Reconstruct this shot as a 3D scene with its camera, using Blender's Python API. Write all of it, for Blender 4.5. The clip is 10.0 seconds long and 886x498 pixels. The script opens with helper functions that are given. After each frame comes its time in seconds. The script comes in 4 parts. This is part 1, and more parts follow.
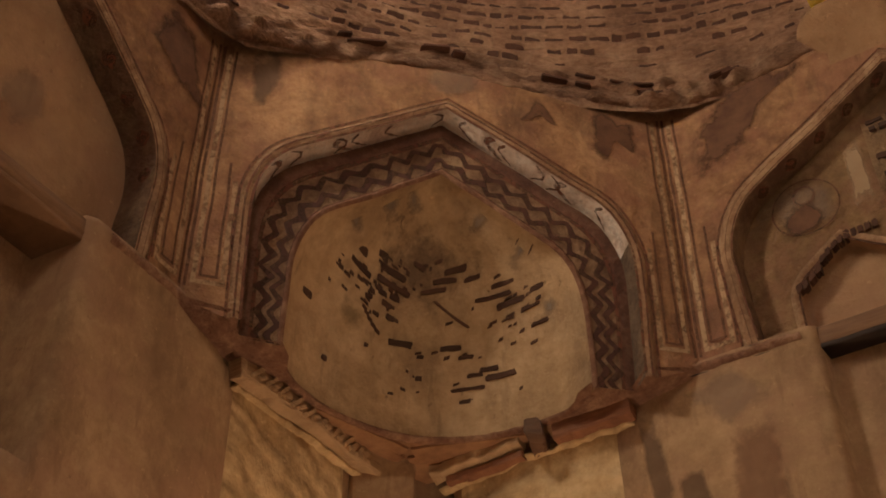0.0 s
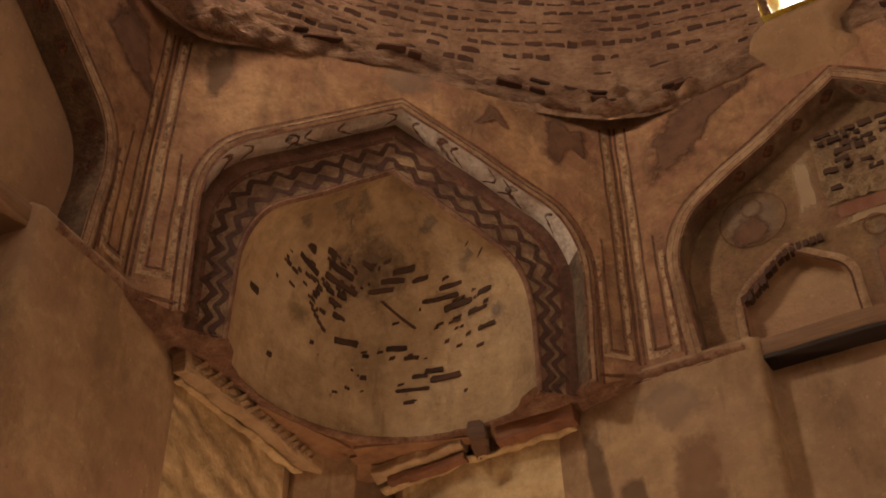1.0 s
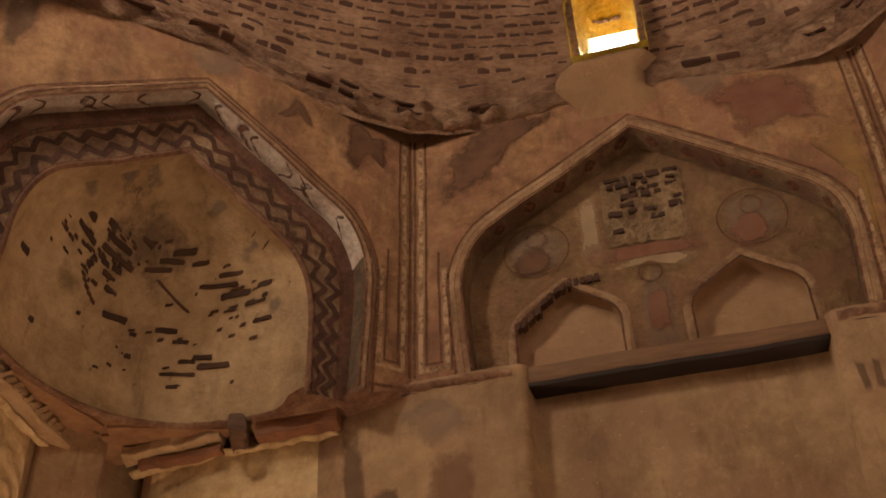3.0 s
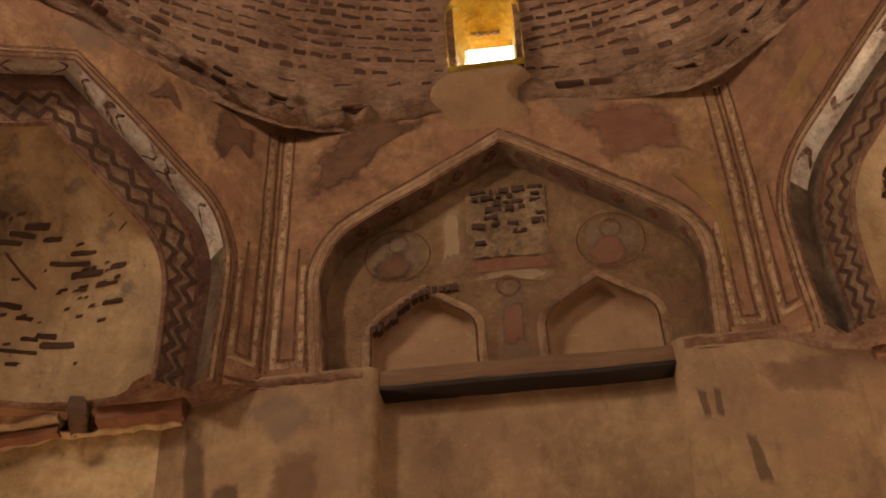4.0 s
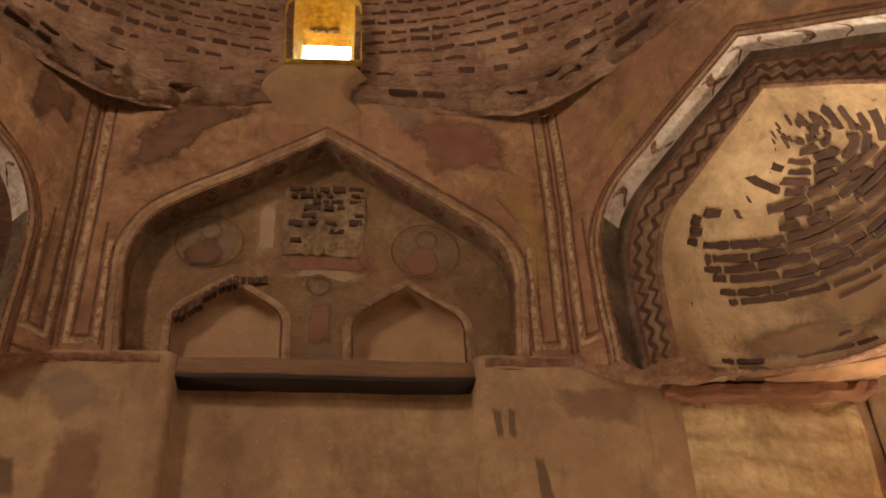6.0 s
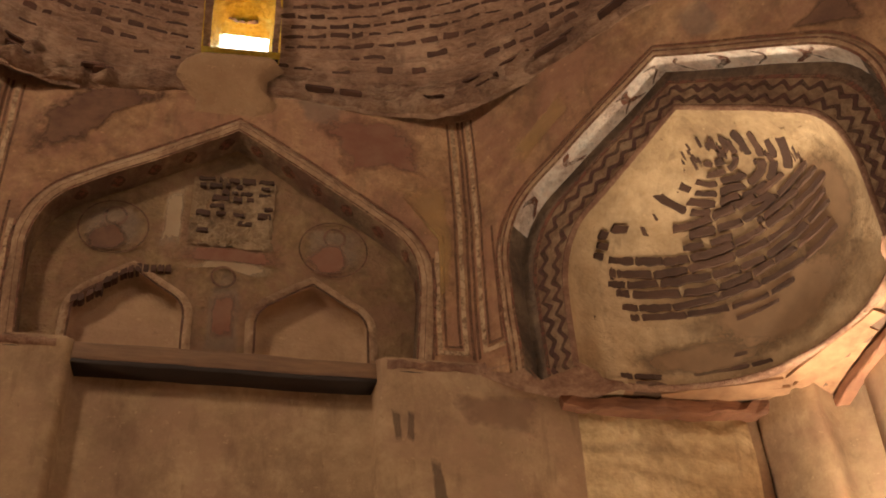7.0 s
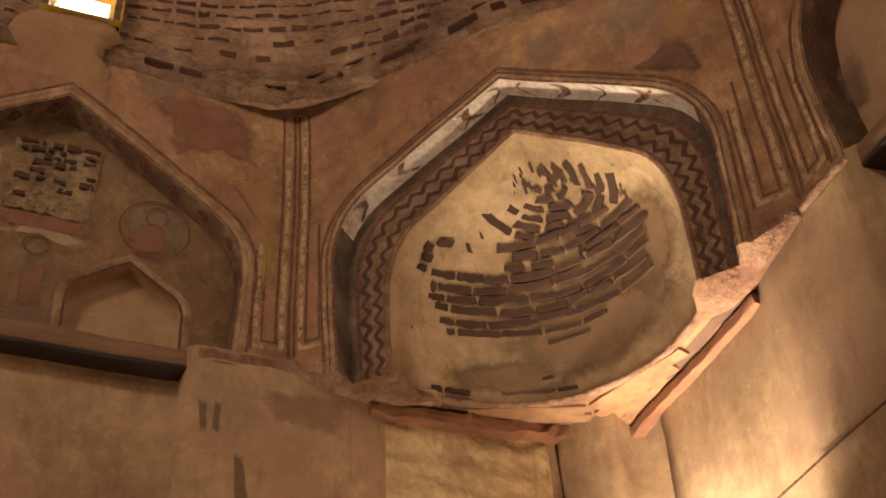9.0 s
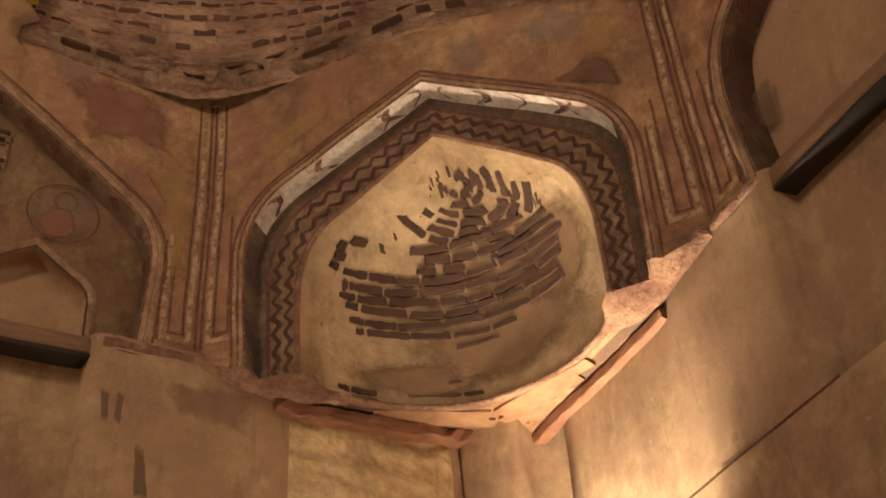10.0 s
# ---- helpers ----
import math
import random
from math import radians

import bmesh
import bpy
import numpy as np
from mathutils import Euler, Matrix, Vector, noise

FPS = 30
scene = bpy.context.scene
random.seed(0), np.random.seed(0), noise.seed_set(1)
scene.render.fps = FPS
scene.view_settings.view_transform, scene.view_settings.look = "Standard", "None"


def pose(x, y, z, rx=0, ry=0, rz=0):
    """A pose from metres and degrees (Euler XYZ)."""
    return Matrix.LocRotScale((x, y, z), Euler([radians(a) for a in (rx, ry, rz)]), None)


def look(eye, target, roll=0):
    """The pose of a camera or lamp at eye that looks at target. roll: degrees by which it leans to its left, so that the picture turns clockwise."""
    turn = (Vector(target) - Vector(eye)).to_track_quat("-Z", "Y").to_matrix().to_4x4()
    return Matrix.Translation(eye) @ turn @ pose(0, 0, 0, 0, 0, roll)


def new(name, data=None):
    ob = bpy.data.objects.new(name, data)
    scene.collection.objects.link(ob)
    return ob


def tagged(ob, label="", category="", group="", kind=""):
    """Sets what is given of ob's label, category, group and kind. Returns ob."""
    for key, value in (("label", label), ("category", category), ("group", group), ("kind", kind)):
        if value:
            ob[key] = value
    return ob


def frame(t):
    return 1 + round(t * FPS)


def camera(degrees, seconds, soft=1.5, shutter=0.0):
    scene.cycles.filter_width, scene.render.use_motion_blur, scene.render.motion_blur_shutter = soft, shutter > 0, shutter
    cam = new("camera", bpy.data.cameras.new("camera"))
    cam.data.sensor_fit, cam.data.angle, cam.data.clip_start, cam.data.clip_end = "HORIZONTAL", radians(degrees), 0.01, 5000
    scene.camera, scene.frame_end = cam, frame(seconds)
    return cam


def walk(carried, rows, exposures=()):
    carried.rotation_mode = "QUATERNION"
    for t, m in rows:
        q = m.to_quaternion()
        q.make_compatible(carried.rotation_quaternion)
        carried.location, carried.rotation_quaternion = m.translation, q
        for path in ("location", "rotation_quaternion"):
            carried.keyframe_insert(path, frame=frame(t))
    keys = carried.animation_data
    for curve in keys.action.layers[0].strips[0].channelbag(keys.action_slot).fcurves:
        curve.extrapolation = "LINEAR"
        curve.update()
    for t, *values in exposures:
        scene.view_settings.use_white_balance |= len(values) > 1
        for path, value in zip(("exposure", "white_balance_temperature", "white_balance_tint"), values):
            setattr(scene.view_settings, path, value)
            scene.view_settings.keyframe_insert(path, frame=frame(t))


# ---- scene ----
cam = camera(38.94, 10.0, soft=1.8)
PATH = [
    (0.0, 0.210, -1.553, 1.581, 31.12, 41.13, -0.43),
    (0.5, 0.204, -1.553, 1.582, 29.86, 41.16, -0.51),
    (1.0, 0.198, -1.553, 1.582, 27.90, 41.17, -0.58),
    (1.5, 0.190, -1.553, 1.583, 25.40, 41.20, -0.69),
    (2.0, 0.182, -1.552, 1.585, 22.22, 41.21, -0.88),
    (3.5, 0.151, -1.549, 1.589, 10.16, 41.18, -1.64),
    (4.0, 0.139, -1.548, 1.591, 5.85, 41.15, -2.13),
    (4.5, 0.126, -1.546, 1.592, 2.90, 41.11, -2.48),
    (5.0, 0.112, -1.544, 1.594, -0.02, 41.06, -2.64),
    (5.5, 0.097, -1.541, 1.596, -3.08, 41.00, -2.74),
    (7.0, 0.047, -1.532, 1.603, -12.16, 40.75, -3.41),
    (7.5, 0.028, -1.528, 1.606, -15.19, 40.64, -3.67),
    (8.0, 0.009, -1.524, 1.609, -18.33, 40.50, -3.92),
    (8.5, -0.012, -1.520, 1.612, -20.89, 40.37, -4.13),
    (9.0, -0.033, -1.516, 1.615, -23.74, 40.20, -4.21),
    (9.5, -0.056, -1.511, 1.618, -26.68, 40.02, -4.33),
    (10.0, -0.079, -1.506, 1.621, -29.53, 39.83, -4.97),
]
EXPOSURES = [(0.0, 2.91), (10.0, 2.91)]
walk(cam, [(t, pose(x, y, z, 90 + pitch, 0, yaw) @ pose(0, 0, 0, 0, 0, roll)) for t, x, y, z, yaw, pitch, roll in PATH], EXPOSURES)

# ---- light: daylight through the dome window, warm lamps and an added fill low in the room ----
world = bpy.data.worlds.new("sky")
scene.world = world
world.use_nodes = True
wn = world.node_tree
sky = wn.nodes.new("ShaderNodeTexSky")
sky.sky_type, sky.sun_disc = "NISHITA", False
sky.sun_elevation, sky.sun_rotation = radians(50), radians(20)
wn.links.new(sky.outputs["Color"], wn.nodes["Background"].inputs["Color"])
wn.nodes["Background"].inputs["Strength"].default_value = 0.15


def lamp(name, kind, power, colour, m, **settings):
    data = bpy.data.lights.new(name, kind)
    data.energy, data.color = power, colour
    if "size" in settings:
        data.size = settings["size"]
    if "radius" in settings:
        data.shadow_soft_size = settings["radius"]
    if "spot" in settings:
        data.spot_size, data.spot_blend = radians(settings["spot"]), settings.get("blend", 0.6)
    ob = new(name, data)
    ob.matrix_world = m
    return ob


WARM = (1.0, 0.72, 0.45)
LAMP_E = (1.0, 0.83, 0.59)
LAMP_W = (1.0, 0.66, 0.40)
DAY = (1.0, 0.80, 0.58)
lamp("sun", "SUN", 7.0, (1.0, 0.93, 0.82), look((2.0, 7.6, 12.0), (0, 2.7, 6.1)))
# daylight at the dome windows behind and beside the camera
for name, power, eye, target in (("window_light_south", 3.7, (0, -2.36, 6.46), (0, 2.2, 4.9)), ("window_light_east", 1.6, (2.36, 0, 6.46), (-1.5, 1.0, 4.5)),
                                 ("window_light_west", 9.5, (-2.36, 0, 6.46), (1.5, 1.0, 4.5))):
    lamp(name, "AREA", power, DAY, look(eye, target), size=0.34)
# warm uplights low in the two northern corners, and an unseen fill added near the floor
lamp("corner_uplight", "SPOT", 58, LAMP_E, look((2.33, 1.98, 3.0), (2.555, 1.83, 3.75)), radius=0.05, spot=92, blend=1.0)
lamp("corner_floodlight", "SPOT", 34, LAMP_E, look((1.20, 1.50, 0.9), (1.62, 1.78, 5.6)), radius=0.08, spot=46, blend=0.8)
lamp("corner_uplight", "SPOT", 6.5, LAMP_W, look((-1.9, 2.1, 2.5), (-1.85, 2.1, 4.6)), radius=0.05, spot=160, blend=0.5)
lamp("floor_fill", "SPOT", 12, WARM, look((1.1, -0.9, 0.5), (0.3, 1.6, 5.4)), radius=0.25, spot=150, blend=0.9)


# ---- materials ----
def mat_base(name):
    m = bpy.data.materials.new(name)
    m.use_nodes = True
    nt = m.node_tree
    return m, nt, nt.nodes["Principled BSDF"], nt.nodes.new("ShaderNodeTexCoord").outputs["Object"]


def tex_noise(nt, coord, scale, detail=5.0, rough=0.6, stretch=None):
    if stretch:
        mp = nt.nodes.new("ShaderNodeMapping")
        mp.inputs["Scale"].default_value = stretch
        nt.links.new(coord, mp.inputs["Vector"])
        coord = mp.outputs["Vector"]
    n = nt.nodes.new("ShaderNodeTexNoise")
    n.inputs["Scale"].default_value, n.inputs["Detail"].default_value, n.inputs["Roughness"].default_value = scale, detail, rough
    nt.links.new(coord, n.inputs["Vector"])
    return n.outputs["Fac"]


def ramp(nt, fac, stops):
    r = nt.nodes.new("ShaderNodeValToRGB")
    els = r.color_ramp.elements
    while len(els) < len(stops):
        els.new(0.5)
    for e, (p, c) in zip(els, stops):
        e.position, e.color = p, (*c, 1) if len(c) == 3 else c
    nt.links.new(fac, r.inputs["Fac"])
    return r.outputs["Color"]


def mixed(nt, fac, a, b, kind="MIX"):
    n = nt.nodes.new("ShaderNodeMix")
    n.data_type, n.blend_type = "RGBA", kind
    for sock, v in ((n.inputs["Factor"], fac), (n.inputs["A"], a), (n.inputs["B"], b)):
        if isinstance(v, (int, float)):
            sock.default_value = v
        elif isinstance(v, tuple):
            sock.default_value = (*v, 1)
        else:
            nt.links.new(v, sock)
    return n.outputs["Result"]


def math_node(nt, op, a, b=0.0):
    n = nt.nodes.new("ShaderNodeMath")
    n.operation = op
    for sock, v in zip(n.inputs, (a, b)):
        if isinstance(v, (int, float)):
            sock.default_value = v
        else:
            nt.links.new(v, sock)
    return n.outputs[0]


def bump(nt, bsdf, height, strength, dist):
    b = nt.nodes.new("ShaderNodeBump")
    b.inputs["Strength"].default_value, b.inputs["Distance"].default_value = strength, dist
    nt.links.new(height, b.inputs["Height"])
    nt.links.new(b.outputs["Normal"], bsdf.inputs["Normal"])


def plaster(name, low, mid, high, stain=(0.10, 0.055, 0.03), stain_amount=0.45, scale=1.0, relief=0.012, rough=0.9, pits=0.0, flat=1.0, tint=None, swirl=0.0):
    """Old painted lime plaster: broad blotches, fine grain, dark stains, worn specks."""
    m, nt, bsdf, co = mat_base(name)
    broad = tex_noise(nt, co, 1.7 * scale, 6, 0.65)
    fine = tex_noise(nt, co, 11 * scale, 6, 0.7, (1.0, 1.0, flat))
    grain = tex_noise(nt, co, 60, 3, 0.6)
    col = ramp(nt, mixed(nt, 0.4, broad, fine), [(0.38, low), (0.5, mid), (0.60, high)])
    if tint:
        col = mixed(nt, math_node(nt, "MULTIPLY", ramp(nt, tex_noise(nt, co, 2.3 * scale, 5, 0.7), [(0.45, (0, 0, 0)), (0.6, (1, 1, 1))]), 0.7), col, tint)
    st = ramp(nt, tex_noise(nt, co, 2.9 * scale, 7, 0.72, (1.0, 1.0, 0.55)), [(0.5, (0, 0, 0)), (0.72, (1, 1, 1))])
    col = mixed(nt, math_node(nt, "MULTIPLY", st, stain_amount), col, stain)
    specks = ramp(nt, tex_noise(nt, co, 24 * scale, 4, 0.7), [(0.63, (0, 0, 0)), (0.7, (1, 1, 1))])
    col = mixed(nt, math_node(nt, "MULTIPLY", specks, 0.35), col, tuple(min(1, c * 1.35) for c in high))
    dark = ramp(nt, tex_noise(nt, co, 17 * scale, 5, 0.75, (1.0, 1.0, 0.8)), [(0.28, (1, 1, 1)), (0.36, (0, 0, 0))])
    col = mixed(nt, math_node(nt, "MULTIPLY", dark, 0.55), col, stain)
    scr = ramp(nt, tex_noise(nt, co, 13 * scale, 4, 0.55, (1.0, 1.0, 0.22)), [(0.60, (0, 0, 0)), (0.68, (1, 1, 1))])
    col = mixed(nt, math_node(nt, "MULTIPLY", scr, 0.3), col, stain)
    nt.links.new(col, bsdf.inputs["Base Color"])
    bsdf.inputs["Roughness"].default_value = rough
    h = mixed(nt, 0.12, mixed(nt, 0.45, tex_noise(nt, co, 5.5 * scale, 5, 0.6, (1.0, 1.0, flat)), fine), grain)
    if pits:
        h = mixed(nt, pits, h, dark, "SUBTRACT")
    if swirl:  # trowel sweeps
        w = nt.nodes.new("ShaderNodeTexWave")
        w.wave_type = "RINGS"
        for key, v in (("Scale", 2.6), ("Distortion", 7.0), ("Detail", 4.0), ("Detail Scale", 1.6)):
            w.inputs[key].default_value = v
        nt.links.new(co, w.inputs["Vector"])
        h = mixed(nt, swirl, h, w.outputs["Fac"])
    bump(nt, bsdf, h, 1.0, relief * 4.0)
    return m


def paint(name, colour, other, wear=0.5, scale=9.0, gap=0.42):
    """Faded wall paint that has flaked away in places."""
    m, nt, bsdf, co = mat_base(name)
    col = ramp(nt, tex_noise(nt, co, scale, 5, 0.65), [(0.3, other), (0.6, colour)])
    nt.links.new(col, bsdf.inputs["Base Color"])
    bsdf.inputs["Roughness"].default_value = 0.9
    a = ramp(nt, tex_noise(nt, co, scale * 2.4, 6, 0.72), [(gap - 0.1 * wear, (1 - wear,) * 3), (gap + 0.12, (1, 1, 1))])
    nt.links.new(a, bsdf.inputs["Alpha"])
    return m


def patch_paint(name, colour, other, strength=0.8, ragged=1.7):
    """A painted patch with a soft, ragged outline."""
    m, nt, bsdf, co = mat_base(name)
    col = ramp(nt, tex_noise(nt, co, 8, 5, 0.65), [(0.35, other), (0.62, colour)])
    nt.links.new(col, bsdf.inputs["Base Color"])
    bsdf.inputs["Roughness"].default_value = 0.92
    at = nt.nodes.new("ShaderNodeAttribute")
    at.attribute_name = "inside"
    n = tex_noise(nt, co, 10, 6, 0.7)
    edge = math_node(nt, "ADD", at.outputs["Fac"], math_node(nt, "MULTIPLY", math_node(nt, "SUBTRACT", n, 0.5), ragged))
    a = ramp(nt, edge, [(0.12, (0, 0, 0)), (0.6, (strength,) * 3)])
    nt.links.new(a, bsdf.inputs["Alpha"])
    return m


def brick_mat(name, dark, light):
    m, nt, bsdf, co = mat_base(name)
    info = nt.nodes.new("ShaderNodeObjectInfo").outputs["Random"]
    isl = nt.nodes.new("ShaderNodeNewGeometry").outputs["Random Per Island"]
    col = ramp(nt, mixed(nt, 0.5, mixed(nt, 0.5, info, isl), tex_noise(nt, co, 14, 5, 0.7)), [(0.25, dark), (0.75, light)])
    nt.links.new(col, bsdf.inputs["Base Color"])
    bsdf.inputs["Roughness"].default_value = 0.95
    bump(nt, bsdf, tex_noise(nt, co, 45, 5, 0.7), 0.7, 0.01)
    return m


def wood(name, dark, light, along=(1, 1, 8)):
    m, nt, bsdf, co = mat_base(name)
    g = tex_noise(nt, co, 9, 6, 0.65, along)
    col = ramp(nt, mixed(nt, 0.35, g, tex_noise(nt, co, 3, 4, 0.6)), [(0.3, dark), (0.68, light)])
    nt.links.new(col, bsdf.inputs["Base Color"])
    bsdf.inputs["Roughness"].default_value = 0.75
    bump(nt, bsdf, g, 0.6, 0.008)
    return m


PLASTER_UP = plaster("plaster_ochre_painted", (0.165, 0.078, 0.038), (0.32, 0.172, 0.086), (0.47, 0.275, 0.145), stain_amount=0.8, scale=1.3, relief=0.008, tint=(0.25, 0.115, 0.07))
PLASTER_LOW = plaster("plaster_lower_wall", (0.26, 0.16, 0.088), (0.36, 0.23, 0.13), (0.45, 0.30, 0.175), (0.15, 0.08, 0.045), 0.75, 1.3, 0.0009, tint=(0.30, 0.17, 0.105))
PLASTER_BAND = plaster("plaster_frescoed_band", (0.20, 0.11, 0.06), (0.34, 0.205, 0.118), (0.48, 0.315, 0.19), (0.14, 0.05, 0.03), 0.5, 2.4)
PLASTER_BOWL = plaster("plaster_semidome", (0.26, 0.165, 0.09), (0.39, 0.26, 0.145), (0.50, 0.35, 0.21), (0.12, 0.07, 0.04), 0.6, 1.1, 0.006, pits=0.3)
PLASTER_NICHE = plaster("plaster_plain_infill", (0.28, 0.165, 0.09), (0.355, 0.215, 0.122), (0.43, 0.27, 0.155), (0.18, 0.095, 0.052), 0.45, 0.8, 0.006, tint=(0.33, 0.185, 0.115))
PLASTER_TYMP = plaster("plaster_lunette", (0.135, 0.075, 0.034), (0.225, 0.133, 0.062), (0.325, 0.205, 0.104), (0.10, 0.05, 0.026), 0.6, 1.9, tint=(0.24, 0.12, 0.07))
PLASTER_FLAKED = plaster("plaster_flaked_light", (0.17, 0.095, 0.05), (0.33, 0.21, 0.115), (0.48, 0.325, 0.19), (0.10, 0.055, 0.033), 0.6, 3.2, 0.02, pits=0.6)
PLASTER_APRON = plaster("mud_plaster_patch", (0.26, 0.145, 0.075), (0.31, 0.18, 0.095), (0.36, 0.22, 0.12), (0.2, 0.11, 0.06), 0.25, 1.0)
MORTAR = plaster("dome_mortar", (0.24, 0.125, 0.078), (0.43, 0.245, 0.155), (0.58, 0.365, 0.24), (0.11, 0.05, 0.031), 0.5, 2.2, 0.02, pits=0.5, flat=3.5)
CORNICE = plaster("cornice_brick", (0.20, 0.10, 0.065), (0.38, 0.21, 0.13), (0.54, 0.34, 0.22), (0.07, 0.034, 0.022), 0.5, 3.0, 0.02, pits=0.5, flat=6.0)
MAROON = plaster("plaster_maroon_band", (0.085, 0.033, 0.02), (0.15, 0.065, 0.04), (0.23, 0.12, 0.075), (0.05, 0.02, 0.012), 0.5, 3.0)
PLASTER_PANEL = plaster("plaster_corner_panel", (0.33, 0.215, 0.105), (0.48, 0.335, 0.18), (0.60, 0.44, 0.255), (0.17, 0.095, 0.045), 0.6, 1.6, 0.006, swirl=0.5)
IMPOST = plaster("impost_plaster", (0.14, 0.06, 0.036), (0.235, 0.118, 0.072), (0.36, 0.205, 0.13), (0.14, 0.055, 0.032), 0.55, 3.0)
BAND_WHITE = plaster("soffit_band_light", (0.54, 0.38, 0.30), (0.78, 0.63, 0.53), (0.86, 0.77, 0.69), (0.13, 0.07, 0.05), 0.55, 3.4)
# yellow here stands in for sunlight bouncing inside the window reveals
TUNNEL_SUNLIT = plaster("window_reveal_plaster", (0.72, 0.40, 0.02), (0.92, 0.60, 0.05), (0.96, 0.74, 0.14), (0.45, 0.22, 0.02), 0.35, 4.0, 0.03, pits=0.4)
PAINT_DARK = paint("paint_dark_brown", (0.075, 0.028, 0.016), (0.13, 0.055, 0.03), 0.55)
PAINT_RED = paint("paint_red_ochre", (0.115, 0.038, 0.021), (0.19, 0.075, 0.04), 0.75, gap=0.45)
PAINT_LINE = paint("paint_brown_line", (0.10, 0.042, 0.022), (0.17, 0.075, 0.04), 0.7)
PAINT_ZIG = paint("paint_zigzag_brown", (0.050, 0.016, 0.010), (0.09, 0.034, 0.02), 0.45)
ZIG_BASE = plaster("plaster_zigzag_ground", (0.13, 0.068, 0.038), (0.25, 0.15, 0.084), (0.36, 0.24, 0.145), (0.08, 0.035, 0.02), 0.5, 3.0)
PAINT_LIGHT = paint("paint_cream_line", (0.42, 0.275, 0.165), (0.35, 0.215, 0.122), 0.8, gap=0.44)
PATCH_DARK = patch_paint("paint_patch_dark", (0.095, 0.042, 0.024), (0.17, 0.082, 0.046), 0.9)
PATCH_RED = patch_paint("paint_patch_red", (0.20, 0.075, 0.045), (0.26, 0.13, 0.08))
PATCH_GREY = patch_paint("paint_patch_grey", (0.32, 0.225, 0.165), (0.27, 0.18, 0.13), 0.4)
PATCH_FAINT = patch_paint("faint_red_stain", (0.25, 0.125, 0.075), (0.29, 0.16, 0.095), 0.5)
PATCH_OCHRE = patch_paint("paint_patch_ochre", (0.44, 0.25, 0.08), (0.40, 0.235, 0.10), 0.45)
PATCH_BROWN = patch_paint("ragged_patch", (0.13, 0.08, 0.05), (0.18, 0.11, 0.07), 0.6)
PATCH_CREAM = patch_paint("paint_patch_cream", (0.50, 0.36, 0.23), (0.42, 0.28, 0.17), 0.6)
BRICK_DARK = brick_mat("brick_dark", (0.035, 0.016, 0.010), (0.10, 0.047, 0.028))
BRICK_DOME = brick_mat("brick_dome", (0.045, 0.020, 0.013), (0.125, 0.056, 0.036))
PATCH_BLUE = patch_paint("paint_patch_blue_grey", (0.25, 0.20, 0.165), (0.33, 0.24, 0.165), 0.6)
# brown that paints shade into the northeast semi-dome
PATCH_SHADE = patch_paint("brown_bowl_shade", (0.19, 0.108, 0.057), (0.245, 0.142, 0.076), 0.95, 0.9)
PATCH_MOSS = patch_paint("green_stain", (0.20, 0.165, 0.075), (0.28, 0.19, 0.09), 0.45)
WOOD_RED = wood("timber_reddish", (0.10, 0.036, 0.018), (0.28, 0.12, 0.06))
WOOD_ORANGE = wood("timber_orange", (0.13, 0.055, 0.025), (0.36, 0.19, 0.095))
WOOD_PALE = wood("timber_pale", (0.20, 0.115, 0.06), (0.50, 0.34, 0.20))
# arch reveal: stains and the soffit's shade mixed into one dark colour
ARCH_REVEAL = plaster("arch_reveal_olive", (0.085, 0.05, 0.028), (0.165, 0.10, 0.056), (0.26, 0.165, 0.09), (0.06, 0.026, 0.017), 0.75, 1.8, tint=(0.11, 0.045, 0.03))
# dark tone that colours shadow into the squinch jambs and inner band
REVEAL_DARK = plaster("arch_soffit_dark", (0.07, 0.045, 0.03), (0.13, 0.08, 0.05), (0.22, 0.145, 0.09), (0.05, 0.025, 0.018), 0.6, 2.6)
# near-black: shade under the lintels, also dark gaps and sills
WOOD_BLACK = wood("timber_near_black", (0.010, 0.005, 0.004), (0.03, 0.014, 0.009))
WOOD_AGED = wood("timber_aged", (0.05, 0.024, 0.013), (0.14, 0.07, 0.038))
WOOD_DARK = wood("timber_dark", (0.13, 0.065, 0.035), (0.25, 0.135, 0.07))
FLOOR_STONE = plaster("floor_stone", (0.22, 0.17, 0.12), (0.30, 0.24, 0.17), (0.36, 0.29, 0.21))

# ---- helpers for building ----
HALF, CORNER, DIAG = 2.5, 1.036, 2.5   # wall planes, octagon corner, squinch planes
SPRING, RIM = 4.55, 6.06


def side(angle, dist=0.0):
    """Local frame of a wall: x along it, y outwards, z up."""
    return Matrix.Rotation(radians(angle), 4, "Z") @ Matrix.Translation((0, dist, 0))


def wob(p, amp=0.011):
    """Uneven hand-made surface, the same wherever two pieces meet."""
    p = Vector(p)
    return p + noise.noise_vector(p * 1.3) * amp + noise.noise_vector(p * 5.1 + Vector((7, 3, 1))) * amp * 0.45


def loft(bm, rows, m=None, amp=0.011, closed=False):
    """Quads between rows of points that are equally long."""
    made = []
    for row in rows:
        made.append([bm.verts.new(wob(m @ Vector(p) if m else Vector(p), amp)) for p in row])
    for a, b in zip(made, made[1:]):
        n = len(a)
        for i in range(n if closed else n - 1):
            j = (i + 1) % n
            try:
                bm.faces.new((a[i], a[j], b[j], b[i]))
            except ValueError:
                pass
    return made


def between(p, q, n):
    return [Vector(p).lerp(Vector(q), k / n) for k in range(n + 1)]


def rows_between(a, b, n):
    return [[Vector(p).lerp(Vector(q), k / n) for p, q in zip(a, b)] for k in range(n + 1)]


